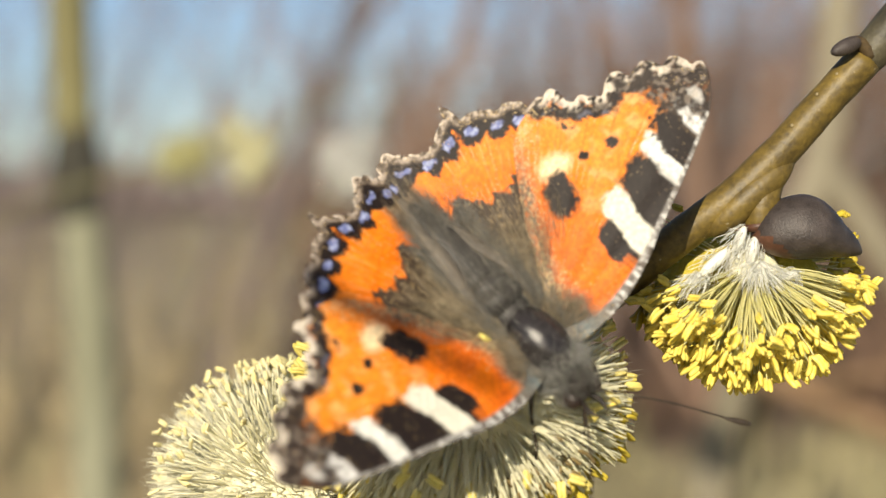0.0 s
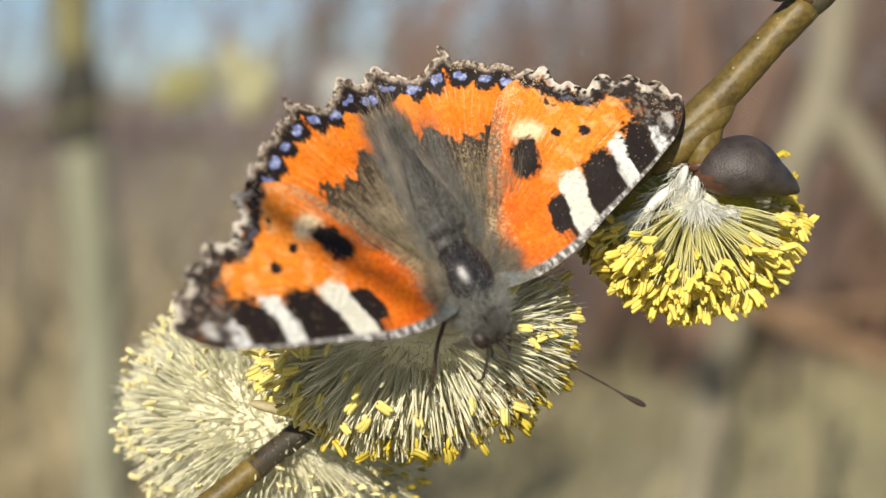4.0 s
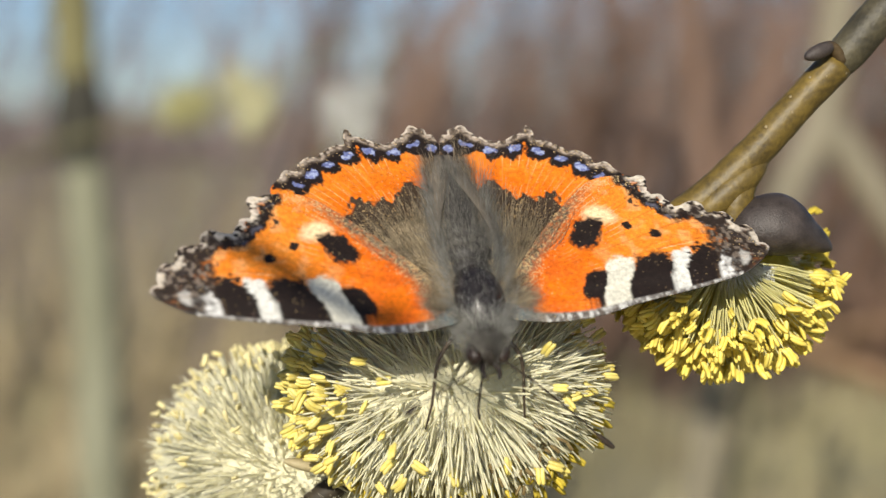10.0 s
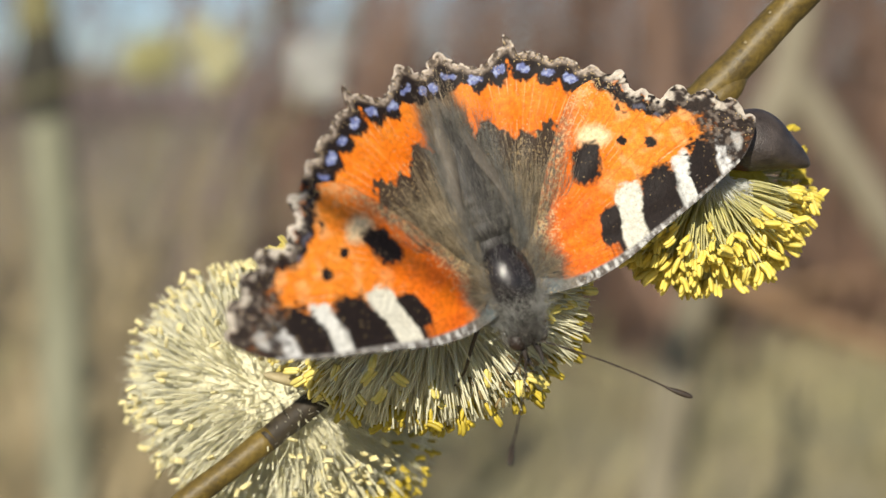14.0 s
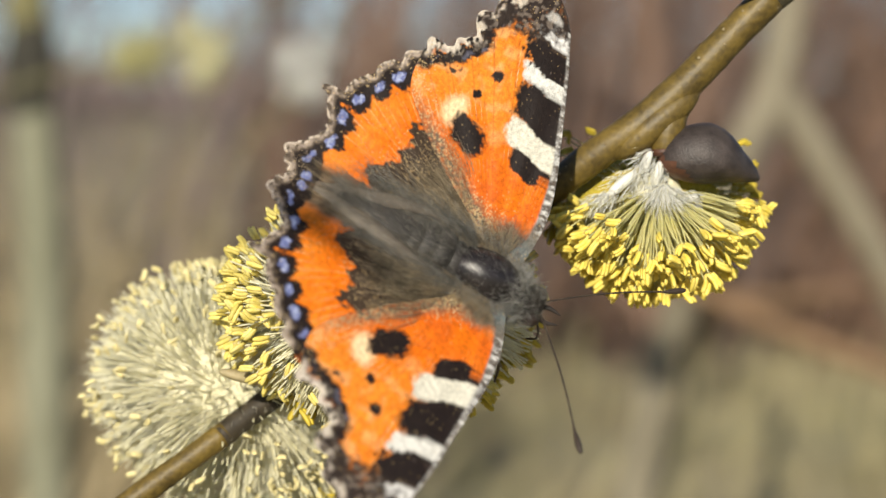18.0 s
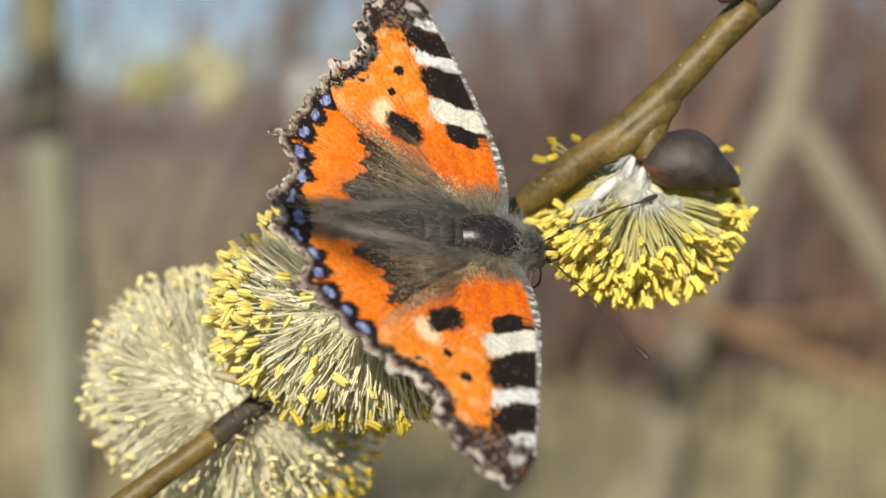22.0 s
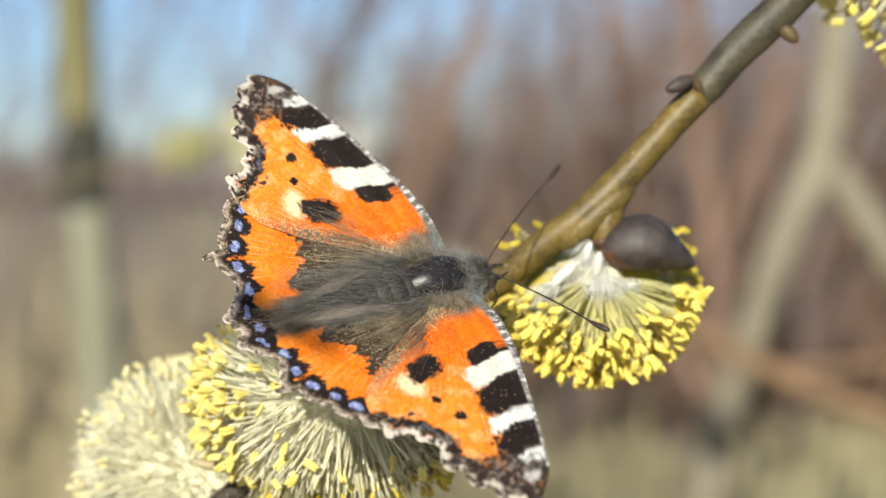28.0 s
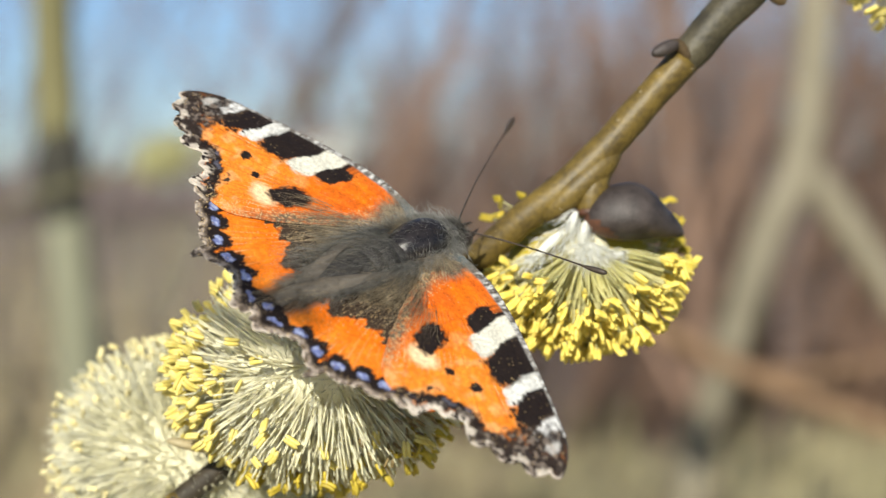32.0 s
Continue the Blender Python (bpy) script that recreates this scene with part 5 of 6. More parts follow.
def motions():
    walk(butterfly, [
        (0, pose(0.00308, -0.00935, 1.18831, 90) @ pose(0, 0, 0, 0, 0, -136.8) @ pose(0, 0, 0, 12.2) @ pose(0, 0, 0, 0, -24.3)),
        (1, pose(0.00244, -0.00954, 1.18713, 90) @ pose(0, 0, 0, 0, 0, -145.1) @ pose(0, 0, 0, 8.9) @ pose(0, 0, 0, 0, -30.7)),
        (2, pose(0.00216, -0.01168, 1.18729, 90) @ pose(0, 0, 0, 0, 0, -150.7) @ pose(0, 0, 0, 14.4) @ pose(0, 0, 0, 0, -25.8)),
        (3, pose(0.00185, -0.01115, 1.18811, 90) @ pose(0, 0, 0, 0, 0, -149.8) @ pose(0, 0, 0, 15.9) @ pose(0, 0, 0, 0, -28.7)),
        (5.5, pose(0.00101, -0.01129, 1.18865, 90) @ pose(0, 0, 0, 0, 0, -156.9) @ pose(0, 0, 0, 21.0) @ pose(0, 0, 0, 0, -26.1)),
        (6, pose(0.00081, -0.01143, 1.18958, 90) @ pose(0, 0, 0, 0, 0, -152.9) @ pose(0, 0, 0, 29.1) @ pose(0, 0, 0, 0, -27.7)),
        (6.5, pose(0.00105, -0.01124, 1.19003, 90) @ pose(0, 0, 0, 0, 0, -155.9) @ pose(0, 0, 0, 29.3) @ pose(0, 0, 0, 0, -20.1)),
        (7, pose(0.00037, -0.01073, 1.19023, 90) @ pose(0, 0, 0, 0, 0, -158.0) @ pose(0, 0, 0, 32.1) @ pose(0, 0, 0, 0, -19.3)),
        (7.5, pose(0.00044, -0.01042, 1.18992, 90) @ pose(0, 0, 0, 0, 0, -162.7) @ pose(0, 0, 0, 28.2) @ pose(0, 0, 0, 0, -18.0)),
        (8, pose(-0.00011, -0.01053, 1.19003, 90) @ pose(0, 0, 0, 0, 0, -164.2) @ pose(0, 0, 0, 29.0) @ pose(0, 0, 0, 0, -13.8)),
        (8.5, pose(0.00025, -0.01046, 1.18981, 90) @ pose(0, 0, 0, 0, 0, -165.4) @ pose(0, 0, 0, 29.6) @ pose(0, 0, 0, 0, -18.2)),
        (9, pose(0.00014, -0.01023, 1.18955, 90) @ pose(0, 0, 0, 0, 0, -166.0) @ pose(0, 0, 0, 31.7) @ pose(0, 0, 0, 0, -18.6)),
        (9.5, pose(0.00018, -0.01013, 1.18979, 90) @ pose(0, 0, 0, 0, 0, -165.5) @ pose(0, 0, 0, 34.4) @ pose(0, 0, 0, 0, -18.8)),
        (10, pose(-0.00033, -0.01029, 1.19128, 90) @ pose(0, 0, 0, 0, 0, -168.3) @ pose(0, 0, 0, 42.9) @ pose(0, 0, 0, 0, -15.7)),
        (10.5, pose(-0.00076, -0.01069, 1.19012, 90) @ pose(0, 0, 0, 0, 0, -176.7) @ pose(0, 0, 0, 38.1) @ pose(0, 0, 0, 0, -10.1)),
        (11, pose(-0.00053, -0.01095, 1.18997, 90) @ pose(0, 0, 0, 0, 0, -181.5) @ pose(0, 0, 0, 34.5) @ pose(0, 0, 0, 0, -6.5)),
        (11.5, pose(-0.00016, -0.01118, 1.18904, 90) @ pose(0, 0, 0, 0, 0, -182.4) @ pose(0, 0, 0, 29.2) @ pose(0, 0, 0, 0, -6.5)),
        (12, pose(0.00010, -0.01096, 1.18805, 90) @ pose(0, 0, 0, 0, 0, -181.9) @ pose(0, 0, 0, 24.0) @ pose(0, 0, 0, 0, -9.2)),
        (12.5, pose(0.00035, -0.01043, 1.18825, 90) @ pose(0, 0, 0, 0, 0, -175.9) @ pose(0, 0, 0, 27.0) @ pose(0, 0, 0, 0, -14.4)),
        (13, pose(0.00175, -0.01000, 1.18571, 90) @ pose(0, 0, 0, 0, 0, -175.3) @ pose(0, 0, 0, 12.6) @ pose(0, 0, 0, 0, -19.3)),
        (13.5, pose(0.00189, -0.00996, 1.18559, 90) @ pose(0, 0, 0, 0, 0, -172.7) @ pose(0, 0, 0, 10.9) @ pose(0, 0, 0, 0, -18.2)),
        (14, pose(0.00352, -0.01032, 1.18594, 90) @ pose(0, 0, 0, 0, 0, -158.2) @ pose(0, 0, 0, 10.5) @ pose(0, 0, 0, 0, -24.1)),
        (14.5, pose(0.00319, -0.01080, 1.18528, 90) @ pose(0, 0, 0, 0, 0, -159.8) @ pose(0, 0, 0, 2.1) @ pose(0, 0, 0, 0, -26.1)),
        (16.5, pose(0.00536, -0.00952, 1.18487, 90) @ pose(0, 0, 0, 0, 0, -147.2) @ pose(0, 0, 0, -3.6) @ pose(0, 0, 0, 0, -31.3)),
        (17, pose(0.00540, -0.01082, 1.18585, 90) @ pose(0, 0, 0, 0, 0, -138.6) @ pose(0, 0, 0, -1.5) @ pose(0, 0, 0, 0, -33.9)),
        (17.5, pose(0.00603, -0.01181, 1.18744, 90) @ pose(0, 0, 0, 0, 0, -121.4) @ pose(0, 0, 0, -1.0) @ pose(0, 0, 0, 0, -31.2)),
        (18, pose(0.00556, -0.01226, 1.18683, 90) @ pose(0, 0, 0, 0, 0, -117.8) @ pose(0, 0, 0, -6.1) @ pose(0, 0, 0, 0, -30.3)),
        (18.5, pose(0.00592, -0.01235, 1.18694, 90) @ pose(0, 0, 0, 0, 0, -118.6) @ pose(0, 0, 0, -10.9) @ pose(0, 0, 0, 0, -29.9)),
        (19, pose(0.00632, -0.01231, 1.18745, 90) @ pose(0, 0, 0, 0, 0, -116.5) @ pose(0, 0, 0, -12.9) @ pose(0, 0, 0, 0, -33.2)),
        (19.5, pose(0.00687, -0.01210, 1.18748, 90) @ pose(0, 0, 0, 0, 0, -116.8) @ pose(0, 0, 0, -16.7) @ pose(0, 0, 0, 0, -36.3)),
        (20, pose(0.00696, -0.01183, 1.18852, 90) @ pose(0, 0, 0, 0, 0, -102.6) @ pose(0, 0, 0, -14.7) @ pose(0, 0, 0, 0, -28.3)),
        (20.5, pose(0.00651, -0.01138, 1.18919, 90) @ pose(0, 0, 0, 0, 0, -99.8) @ pose(0, 0, 0, -19.8) @ pose(0, 0, 0, 0, -36.9)),
        (21, pose(0.00657, -0.01121, 1.18914, 90) @ pose(0, 0, 0, 0, 0, -101.8) @ pose(0, 0, 0, -20.6) @ pose(0, 0, 0, 0, -35.6)),
        (21.5, pose(0.00667, -0.01116, 1.18955, 90) @ pose(0, 0, 0, 0, 0, -98.7) @ pose(0, 0, 0, -19.0) @ pose(0, 0, 0, 0, -37.7)),
        (22, pose(0.00687, -0.01111, 1.18992, 90) @ pose(0, 0, 0, 0, 0, -98.0) @ pose(0, 0, 0, -21.6) @ pose(0, 0, 0, 0, -41.3)),
        (22.5, pose(0.00693, -0.01099, 1.18975, 90) @ pose(0, 0, 0, 0, 0, -98.4) @ pose(0, 0, 0, -20.8) @ pose(0, 0, 0, 0, -43.0)),
        (23, pose(0.00690, -0.01098, 1.18963, 90) @ pose(0, 0, 0, 0, 0, -98.4) @ pose(0, 0, 0, -19.9) @ pose(0, 0, 0, 0, -45.0)),
        (23.5, pose(0.00708, -0.01112, 1.18958, 90) @ pose(0, 0, 0, 0, 0, -100.3) @ pose(0, 0, 0, -21.9) @ pose(0, 0, 0, 0, -46.5)),
        (24, pose(0.00717, -0.01136, 1.19011, 90) @ pose(0, 0, 0, 0, 0, -97.7) @ pose(0, 0, 0, -18.9) @ pose(0, 0, 0, 0, -47.8)),
        (24.5, pose(0.00714, -0.01157, 1.18949, 90) @ pose(0, 0, 0, 0, 0, -102.8) @ pose(0, 0, 0, -21.7) @ pose(0, 0, 0, 0, -47.2)),
        (27, pose(0.00778, -0.01258, 1.19281, 90) @ pose(0, 0, 0, 0, 0, -84.2) @ pose(0, 0, 0, -19.0) @ pose(0, 0, 0, 0, -40.7)),
        (27.5, pose(0.00724, -0.01245, 1.19317, 90) @ pose(0, 0, 0, 0, 0, -81.6) @ pose(0, 0, 0, -23.5) @ pose(0, 0, 0, 0, -38.7)),
        (28, pose(0.00605, -0.01243, 1.19405, 90) @ pose(0, 0, 0, 0, 0, -78.4) @ pose(0, 0, 0, -26.9) @ pose(0, 0, 0, 0, -39.2)),
        (28.5, pose(0.00555, -0.01255, 1.19494, 90) @ pose(0, 0, 0, 0, 0, -74.7) @ pose(0, 0, 0, -31.9) @ pose(0, 0, 0, 0, -45.9)),
        (29, pose(0.00552, -0.01269, 1.19472, 90) @ pose(0, 0, 0, 0, 0, -72.4) @ pose(0, 0, 0, -30.6) @ pose(0, 0, 0, 0, -43.2)),
        (29.5, pose(0.00578, -0.01244, 1.19455, 90) @ pose(0, 0, 0, 0, 0, -73.1) @ pose(0, 0, 0, -31.0) @ pose(0, 0, 0, 0, -41.7)),
        (30, pose(0.00576, -0.01183, 1.19469, 90) @ pose(0, 0, 0, 0, 0, -71.3) @ pose(0, 0, 0, -30.9) @ pose(0, 0, 0, 0, -39.2)),
        (30.5, pose(0.00584, -0.01117, 1.19476, 90) @ pose(0, 0, 0, 0, 0, -69.7) @ pose(0, 0, 0, -36.1) @ pose(0, 0, 0, 0, -39.0)),
        (31, pose(0.00579, -0.01051, 1.19469, 90) @ pose(0, 0, 0, 0, 0, -69.7) @ pose(0, 0, 0, -35.5) @ pose(0, 0, 0, 0, -40.0)),
        (31.5, pose(0.00593, -0.01012, 1.19472, 90) @ pose(0, 0, 0, 0, 0, -70.1) @ pose(0, 0, 0, -37.4) @ pose(0, 0, 0, 0, -43.2)),
        (32, pose(0.00609, -0.00978, 1.19439, 90) @ pose(0, 0, 0, 0, 0, -70.6) @ pose(0, 0, 0, -38.9) @ pose(0, 0, 0, 0, -38.2)),
    ])
    walk(fore_right, [
        (0, beat(1, 19.4, 1.2, 0)), (1, beat(1, 23.0, -0.7, 0)), (2, beat(1, 15.7, 1.3, 0)), (3, beat(1, 15.2, 4.9, 0)),
        (5.5, beat(1, 9.1, 0.0, 0)), (6, beat(1, 8.3, 2.5, 0)), (6.5, beat(1, 11.2, 2.0, 0)), (7, beat(1, 12.5, 3.3, 0)),
        (7.5, beat(1, 15.0, 1.0, 0)), (8, beat(1, 13.5, 2.6, 0)), (8.5, beat(1, 11.9, 3.4, 0)), (9, beat(1, 8.7, 4.9, 0)),
        (9.5, beat(1, 6.8, 6.0, 0)), (10, beat(1, 5.3, 8.4, 0)), (10.5, beat(1, 6.0, 9.4, 0)), (11, beat(1, 8.4, 8.4, 0)),
        (11.5, beat(1, 9.2, 7.7, 0)), (12, beat(1, 10.4, 6.9, 0)), (12.5, beat(1, 10.0, 9.3, 0)), (13, beat(1, 14.5, 6.5, 0)),
        (13.5, beat(1, 15.1, 4.5, 0)), (14, beat(1, 14.2, 4.1, 0)), (14.5, beat(1, 13.1, 1.9, 0)), (16.5, beat(1, 9.9, 3.0, 0)),
        (17, beat(1, 10.2, 6.3, 0)), (17.5, beat(1, 11.2, 6.6, 0)), (18, beat(1, 12.0, 3.8, 0)), (18.5, beat(1, 12.1, 1.9, 0)),
        (19, beat(1, 11.1, 0.6, 0)), (19.5, beat(1, 10.5, -0.6, 0)), (20, beat(1, 10.6, 0.6, 0)), (20.5, beat(1, 10.1, -1.4, 0)),
        (21, beat(1, 10.6, -0.5, 0)), (21.5, beat(1, 11.4, -0.7, 0)), (22, beat(1, 11.2, -0.1, 0)), (22.5, beat(1, 8.3, -0.5, 0)),
        (23, beat(1, 6.5, -0.3, 0)), (23.5, beat(1, 5.7, 0.2, 0)), (24, beat(1, 5.3, 1.2, 0)), (24.5, beat(1, 5.4, 1.4, 0)),
        (27, beat(1, 11.2, 0.9, 0)), (27.5, beat(1, 10.4, 1.4, 0)), (28, beat(1, 11.7, -2.1, 0)), (28.5, beat(1, 10.4, -4.1, 0)),
        (29, beat(1, 5.4, -5.0, 0)), (29.5, beat(1, 2.3, -5.9, 0)), (30, beat(1, 1.9, -5.4, 0)), (30.5, beat(1, 1.0, -5.2, 0)),
        (31, beat(1, 0.4, -5.8, 0)), (31.5, beat(1, -0.7, -6.0, 0)), (32, beat(1, -0.2, -5.5, 0))])
    walk(fore_left, [
        (0, beat(-1, 21.7, -5.9, 0)), (1, beat(-1, 23.3, -11.0, 0)), (2, beat(-1, 18.3, -8.1, 0)), (3, beat(-1, 13.3, -5.8, 0)),
        (5.5, beat(-1, 6.9, -1.7, 0)), (6, beat(-1, 5.9, 0.5, 0)), (6.5, beat(-1, 9.9, 0.9, 0)), (7, beat(-1, 11.6, 3.0, 0)),
        (7.5, beat(-1, 14.2, 0.4, 0)), (8, beat(-1, 13.3, 1.6, 0)), (8.5, beat(-1, 11.1, 0.7, 0)), (9, beat(-1, 7.7, 1.1, 0)),
        (9.5, beat(-1, 5.8, 0.9, 0)), (10, beat(-1, 4.8, 3.6, 0)), (10.5, beat(-1, 6.5, 3.3, 0)), (11, beat(-1, 9.6, 1.6, 0)),
        (11.5, beat(-1, 10.8, -1.0, 0)), (12, beat(-1, 11.6, -3.0, 0)), (12.5, beat(-1, 10.4, -1.1, 0)), (13, beat(-1, 13.9, -3.0, 0)),
        (13.5, beat(-1, 14.7, -1.7, 0)), (14, beat(-1, 13.3, -0.7, 0)), (14.5, beat(-1, 12.2, -0.6, 0)), (16.5, beat(-1, 8.6, 0.0, 0)),
        (17, beat(-1, 8.6, 3.1, 0)), (17.5, beat(-1, 10.4, 3.4, 0)), (18, beat(-1, 11.7, -0.8, 0)), (18.5, beat(-1, 12.4, -3.0, 0)),
        (19, beat(-1, 11.6, -3.7, 0)), (19.5, beat(-1, 10.8, -4.1, 0)), (20, beat(-1, 11.5, -2.0, 0)), (20.5, beat(-1, 9.7, -3.3, 0)),
        (21, beat(-1, 9.8, -2.9, 0)), (21.5, beat(-1, 9.8, -2.6, 0)), (22, beat(-1, 8.2, -2.7, 0)), (22.5, beat(-1, 4.1, -3.2, 0)),
        (23, beat(-1, 1.3, -3.2, 0)), (23.5, beat(-1, 0.4, -3.1, 0)), (24, beat(-1, 0.6, 0.0, 0)), (24.5, beat(-1, 1.9, 0.2, 0)),
        (27, beat(-1, 9.7, -0.1, 0)), (27.5, beat(-1, 9.5, -2.0, 0)), (28, beat(-1, 11.0, -7.1, 0)), (28.5, beat(-1, 8.9, -10.2, 0)),
        (29, beat(-1, 3.9, -9.9, 0)), (29.5, beat(-1, 1.4, -9.1, 0)), (30, beat(-1, 2.0, -7.1, 0)), (30.5, beat(-1, 1.3, -7.5, 0)),
        (31, beat(-1, 0.7, -7.1, 0)), (31.5, beat(-1, 0.0, -6.9, 0)), (32, beat(-1, 3.4, -6.3, 0))])
    walk(hind_right, [
        (0, beat(1, 19.4, -1.4, -0.2)), (1, beat(1, 23.0, -1.8, -0.2)), (2, beat(1, 15.7, -1.4, -0.2)), (3, beat(1, 15.2, -0.6, -0.2)),
        (5.5, beat(1, 9.1, -1.6, -0.2)), (6, beat(1, 8.3, -1.1, -0.2)), (6.5, beat(1, 11.2, -1.2, -0.2)), (7, beat(1, 12.5, -1.0, -0.2)),
        (7.5, beat(1, 15.0, -1.4, -0.2)), (8, beat(1, 13.5, -1.1, -0.2)), (8.5, beat(1, 11.9, -1.0, -0.2)), (9, beat(1, 8.7, -0.7, -0.2)),
        (9.5, beat(1, 6.8, -0.4, -0.2)), (10, beat(1, 5.3, 0.1, -0.2)), (10.5, beat(1, 6.0, 0.3, -0.2)), (11, beat(1, 8.4, 0.0, -0.2)),
        (11.5, beat(1, 9.2, -0.1, -0.2)), (12, beat(1, 10.4, -0.2, -0.2)), (12.5, beat(1, 10.0, 0.2, -0.2)), (13, beat(1, 14.5, -0.3, -0.2)),
        (13.5, beat(1, 15.1, -0.7, -0.2)), (14, beat(1, 14.2, -0.8, -0.2)), (14.5, beat(1, 13.1, -1.2, -0.2)), (16.5, beat(1, 9.9, -1.0, -0.2)),
        (17, beat(1, 10.2, -0.4, -0.2)), (17.5, beat(1, 11.2, -0.3, -0.2)), (18, beat(1, 12.0, -0.9, -0.2)), (18.5, beat(1, 12.1, -1.2, -0.2)),
        (19, beat(1, 11.1, -1.5, -0.2)), (19.5, beat(1, 10.5, -1.7, -0.2)), (20, beat(1, 10.6, -1.5, -0.2)), (20.5, beat(1, 10.1, -1.9, -0.2)),
        (21, beat(1, 10.6, -1.7, -0.2)), (21.5, beat(1, 11.4, -1.8, -0.2)), (22, beat(1, 11.2, -1.6, -0.2)), (22.5, beat(1, 8.3, -1.7, -0.2)),
        (23, beat(1, 6.5, -1.7, -0.2)), (23.5, beat(1, 5.7, -1.6, -0.2)), (24, beat(1, 5.3, -1.4, -0.2)), (24.5, beat(1, 5.4, -1.3, -0.2)),
        (27, beat(1, 11.2, -1.4, -0.2)), (27.5, beat(1, 10.4, -1.3, -0.2)), (28, beat(1, 11.7, -2.1, -0.2)), (28.5, beat(1, 10.4, -2.4, -0.2)),
        (29, beat(1, 5.4, -2.6, -0.2)), (29.5, beat(1, 2.3, -2.8, -0.2)), (30, beat(1, 1.9, -2.7, -0.2)), (30.5, beat(1, 1.0, -2.7, -0.2)),
        (31, beat(1, 0.4, -2.8, -0.2)), (31.5, beat(1, -0.7, -2.8, -0.2)), (32, beat(1, -0.2, -2.7, -0.2))])
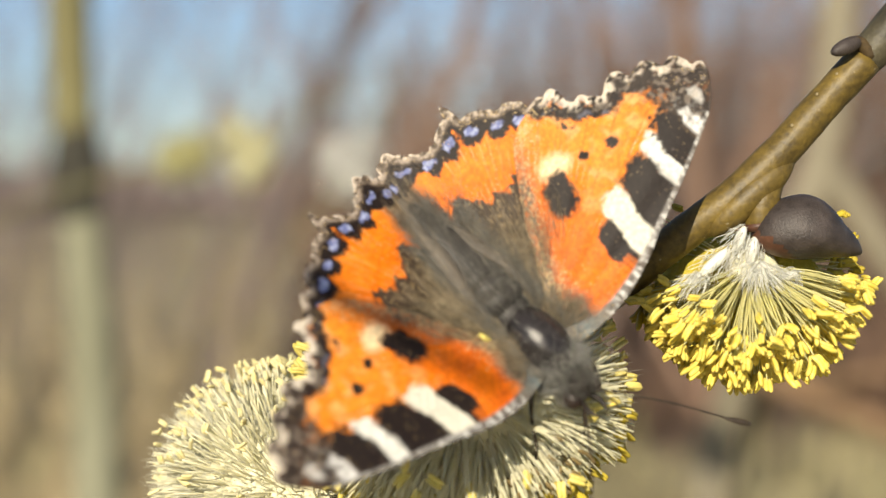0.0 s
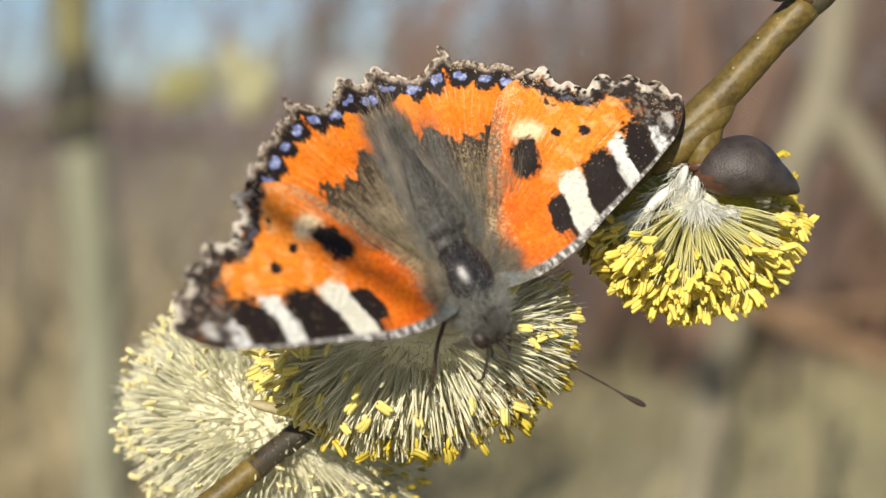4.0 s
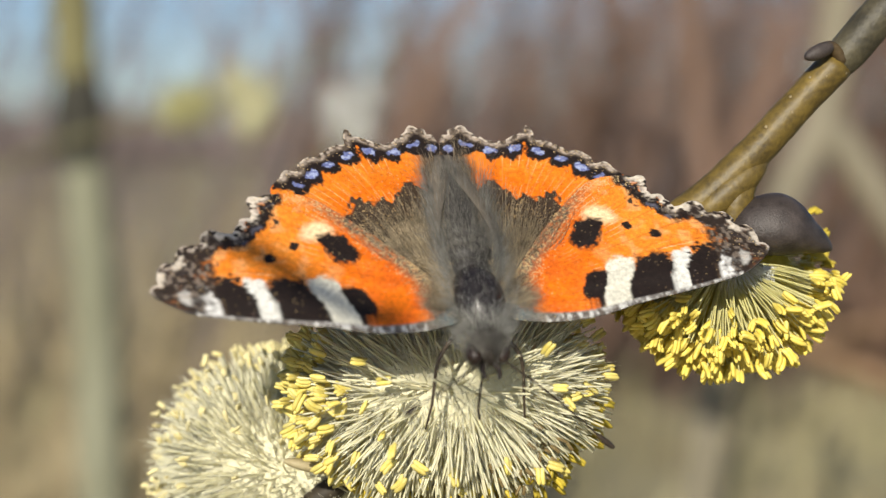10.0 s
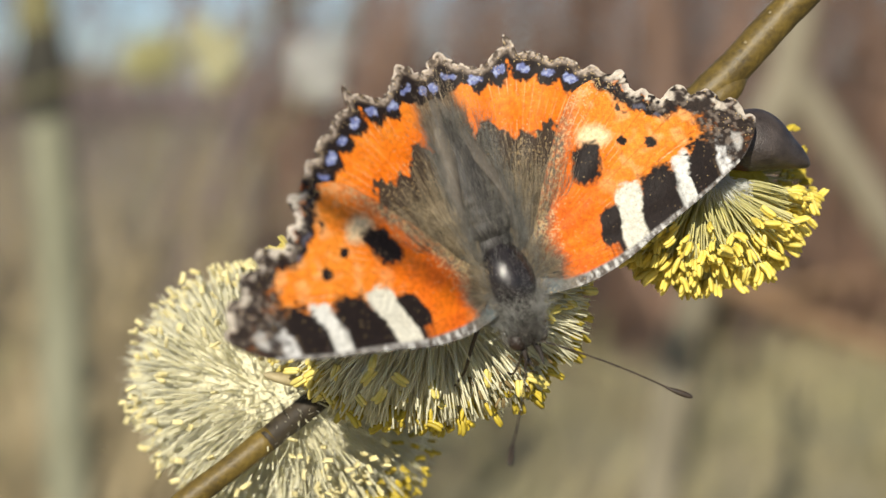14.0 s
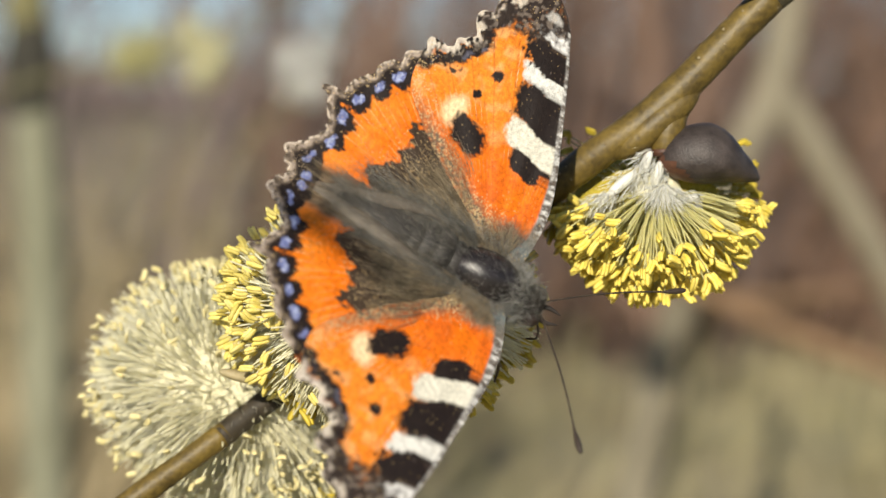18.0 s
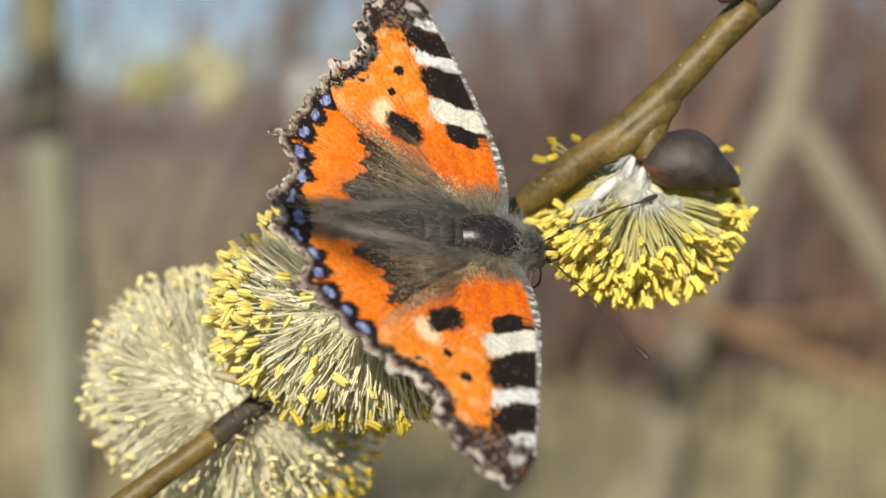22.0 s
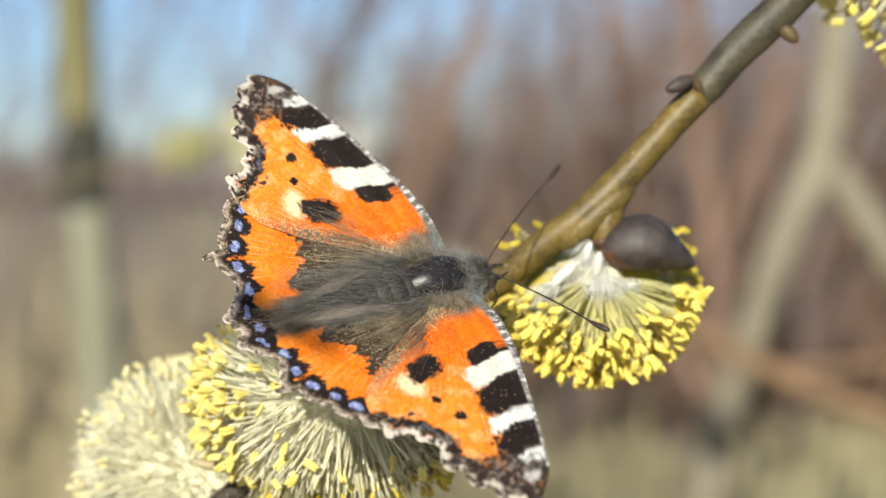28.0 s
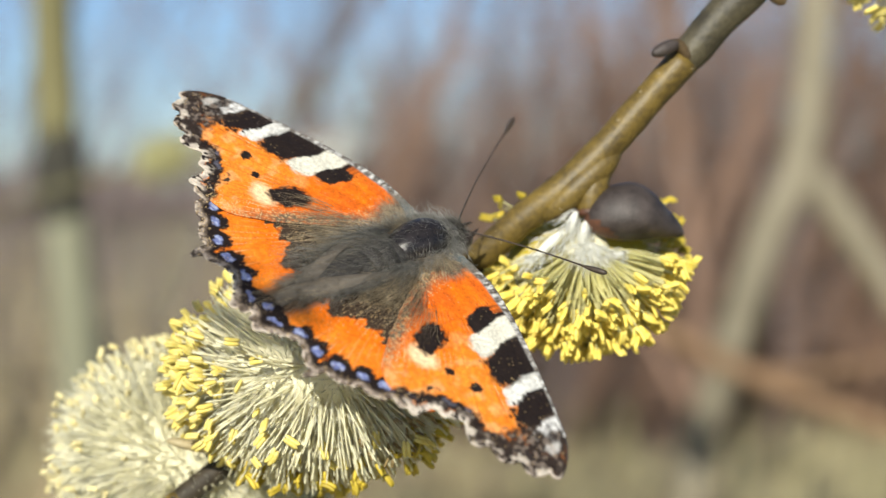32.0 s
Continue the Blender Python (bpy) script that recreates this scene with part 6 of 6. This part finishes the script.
    walk(hind_left, [
        (0, beat(-1, 21.7, -2.8, -0.26)), (1, beat(-1, 23.3, -3.8, -0.26)), (2, beat(-1, 18.3, -3.2, -0.26)), (3, beat(-1, 13.3, -2.8, -0.26)),
        (5.5, beat(-1, 6.9, -2.0, -0.26)), (6, beat(-1, 5.9, -1.5, -0.26)), (6.5, beat(-1, 9.9, -1.4, -0.26)), (7, beat(-1, 11.6, -1.0, -0.26)),
        (7.5, beat(-1, 14.2, -1.5, -0.26)), (8, beat(-1, 13.3, -1.3, -0.26)), (8.5, beat(-1, 11.1, -1.5, -0.26)), (9, beat(-1, 7.7, -1.4, -0.26)),
        (9.5, beat(-1, 5.8, -1.4, -0.26)), (10, beat(-1, 4.8, -0.9, -0.26)), (10.5, beat(-1, 6.5, -1.0, -0.26)), (11, beat(-1, 9.6, -1.3, -0.26)),
        (11.5, beat(-1, 10.8, -1.8, -0.26)), (12, beat(-1, 11.6, -2.2, -0.26)), (12.5, beat(-1, 10.4, -1.9, -0.26)), (13, beat(-1, 13.9, -2.2, -0.26)),
        (13.5, beat(-1, 14.7, -2.0, -0.26)), (14, beat(-1, 13.3, -1.8, -0.26)), (14.5, beat(-1, 12.2, -1.7, -0.26)), (16.5, beat(-1, 8.6, -1.6, -0.26)),
        (17, beat(-1, 8.6, -1.0, -0.26)), (17.5, beat(-1, 10.4, -1.0, -0.26)), (18, beat(-1, 11.7, -1.8, -0.26)), (18.5, beat(-1, 12.4, -2.2, -0.26)),
        (19, beat(-1, 11.6, -2.4, -0.26)), (19.5, beat(-1, 10.8, -2.5, -0.26)), (20, beat(-1, 11.5, -2.0, -0.26)), (20.5, beat(-1, 9.7, -2.2, -0.26)),
        (21, beat(-1, 9.8, -2.2, -0.26)), (21.5, beat(-1, 9.8, -2.1, -0.26)), (22, beat(-1, 8.2, -2.2, -0.26)), (22.5, beat(-1, 4.1, -2.2, -0.26)),
        (23, beat(-1, 1.3, -2.2, -0.26)), (23.5, beat(-1, 0.4, -2.2, -0.26)), (24, beat(-1, 0.6, -1.6, -0.26)), (24.5, beat(-1, 1.9, -1.6, -0.26)),
        (27, beat(-1, 9.7, -1.7, -0.26)), (27.5, beat(-1, 9.5, -2.0, -0.26)), (28, beat(-1, 11.0, -3.0, -0.26)), (28.5, beat(-1, 8.9, -3.6, -0.26)),
        (29, beat(-1, 3.9, -3.5, -0.26)), (29.5, beat(-1, 1.4, -3.4, -0.26)), (30, beat(-1, 2.0, -3.0, -0.26)), (30.5, beat(-1, 1.3, -3.1, -0.26)),
        (31, beat(-1, 0.7, -3.0, -0.26)), (31.5, beat(-1, 0.0, -3.0, -0.26)), (32, beat(-1, 3.4, -2.9, -0.26))])
    walk(antennae[-1], [(t, feeler(-1, a, e)) for t, a, e in (
        (0, 40, -9), (1, 41, 2), (2, 39, -7), (3, 42, -6), (6, 54, -20), (7, 60, -30), (8, 59, -32), (9, 57, -27), (10, 68, -35), (11, 68, -40), (12, 54, -14), (13, 45, 4),
        (14, 48, 8), (17, 40, 6), (18, 33, 0), (19, 32, 1), (21, 39, 15), (22, 25, 7), (23, 28, 8), (24, 25, 13), (27, 29, 12), (28, 32, 10), (29, 30, 3), (30, 26, 12), (31, 31, 10), (32, 27, 16))])
    walk(antennae[1], [(t, feeler(1, a, e)) for t, a, e in (
        (0, 50, 23), (3, 50, 23), (6, 48, 25), (7, 50, 35), (8, 46, 31), (9, 44, 25), (13, 43, 29), (14, 48, 32), (17, 44, 18), (18, 65, 22), (19, 78, 25), (20, 58, 31),
        (21, 81, 32), (22, 66, 15), (23, 73, 19), (24, 72, 21), (27, 74, 24), (28, 76, 23), (30, 76, 21), (31, 84, 21), (32, 75, 18))])
    walk(bee, [(0.0, pose(-0.30, 0.03, 1.12, 0, 0, -70)), (27.0, pose(-0.30, 0.03, 1.14, 0, 0, -70)), (28.5, pose(-0.085, 0.025, 1.172, 10, 0, -80)),
               (28.8, pose(-0.0405, 0.025, 1.178, 10, 0, -70)), (28.9, pose(-0.0335, 0.025, 1.1735, 10, 0, -60)), (29.0, pose(-0.0335, 0.025, 1.1715, 0, 0, -50)),
               (29.2, pose(-0.030, 0.025, 1.150, -10, 0, -40)), (32.0, pose(0.05, 0.05, 1.05, 0, 0, -40))])


motions()
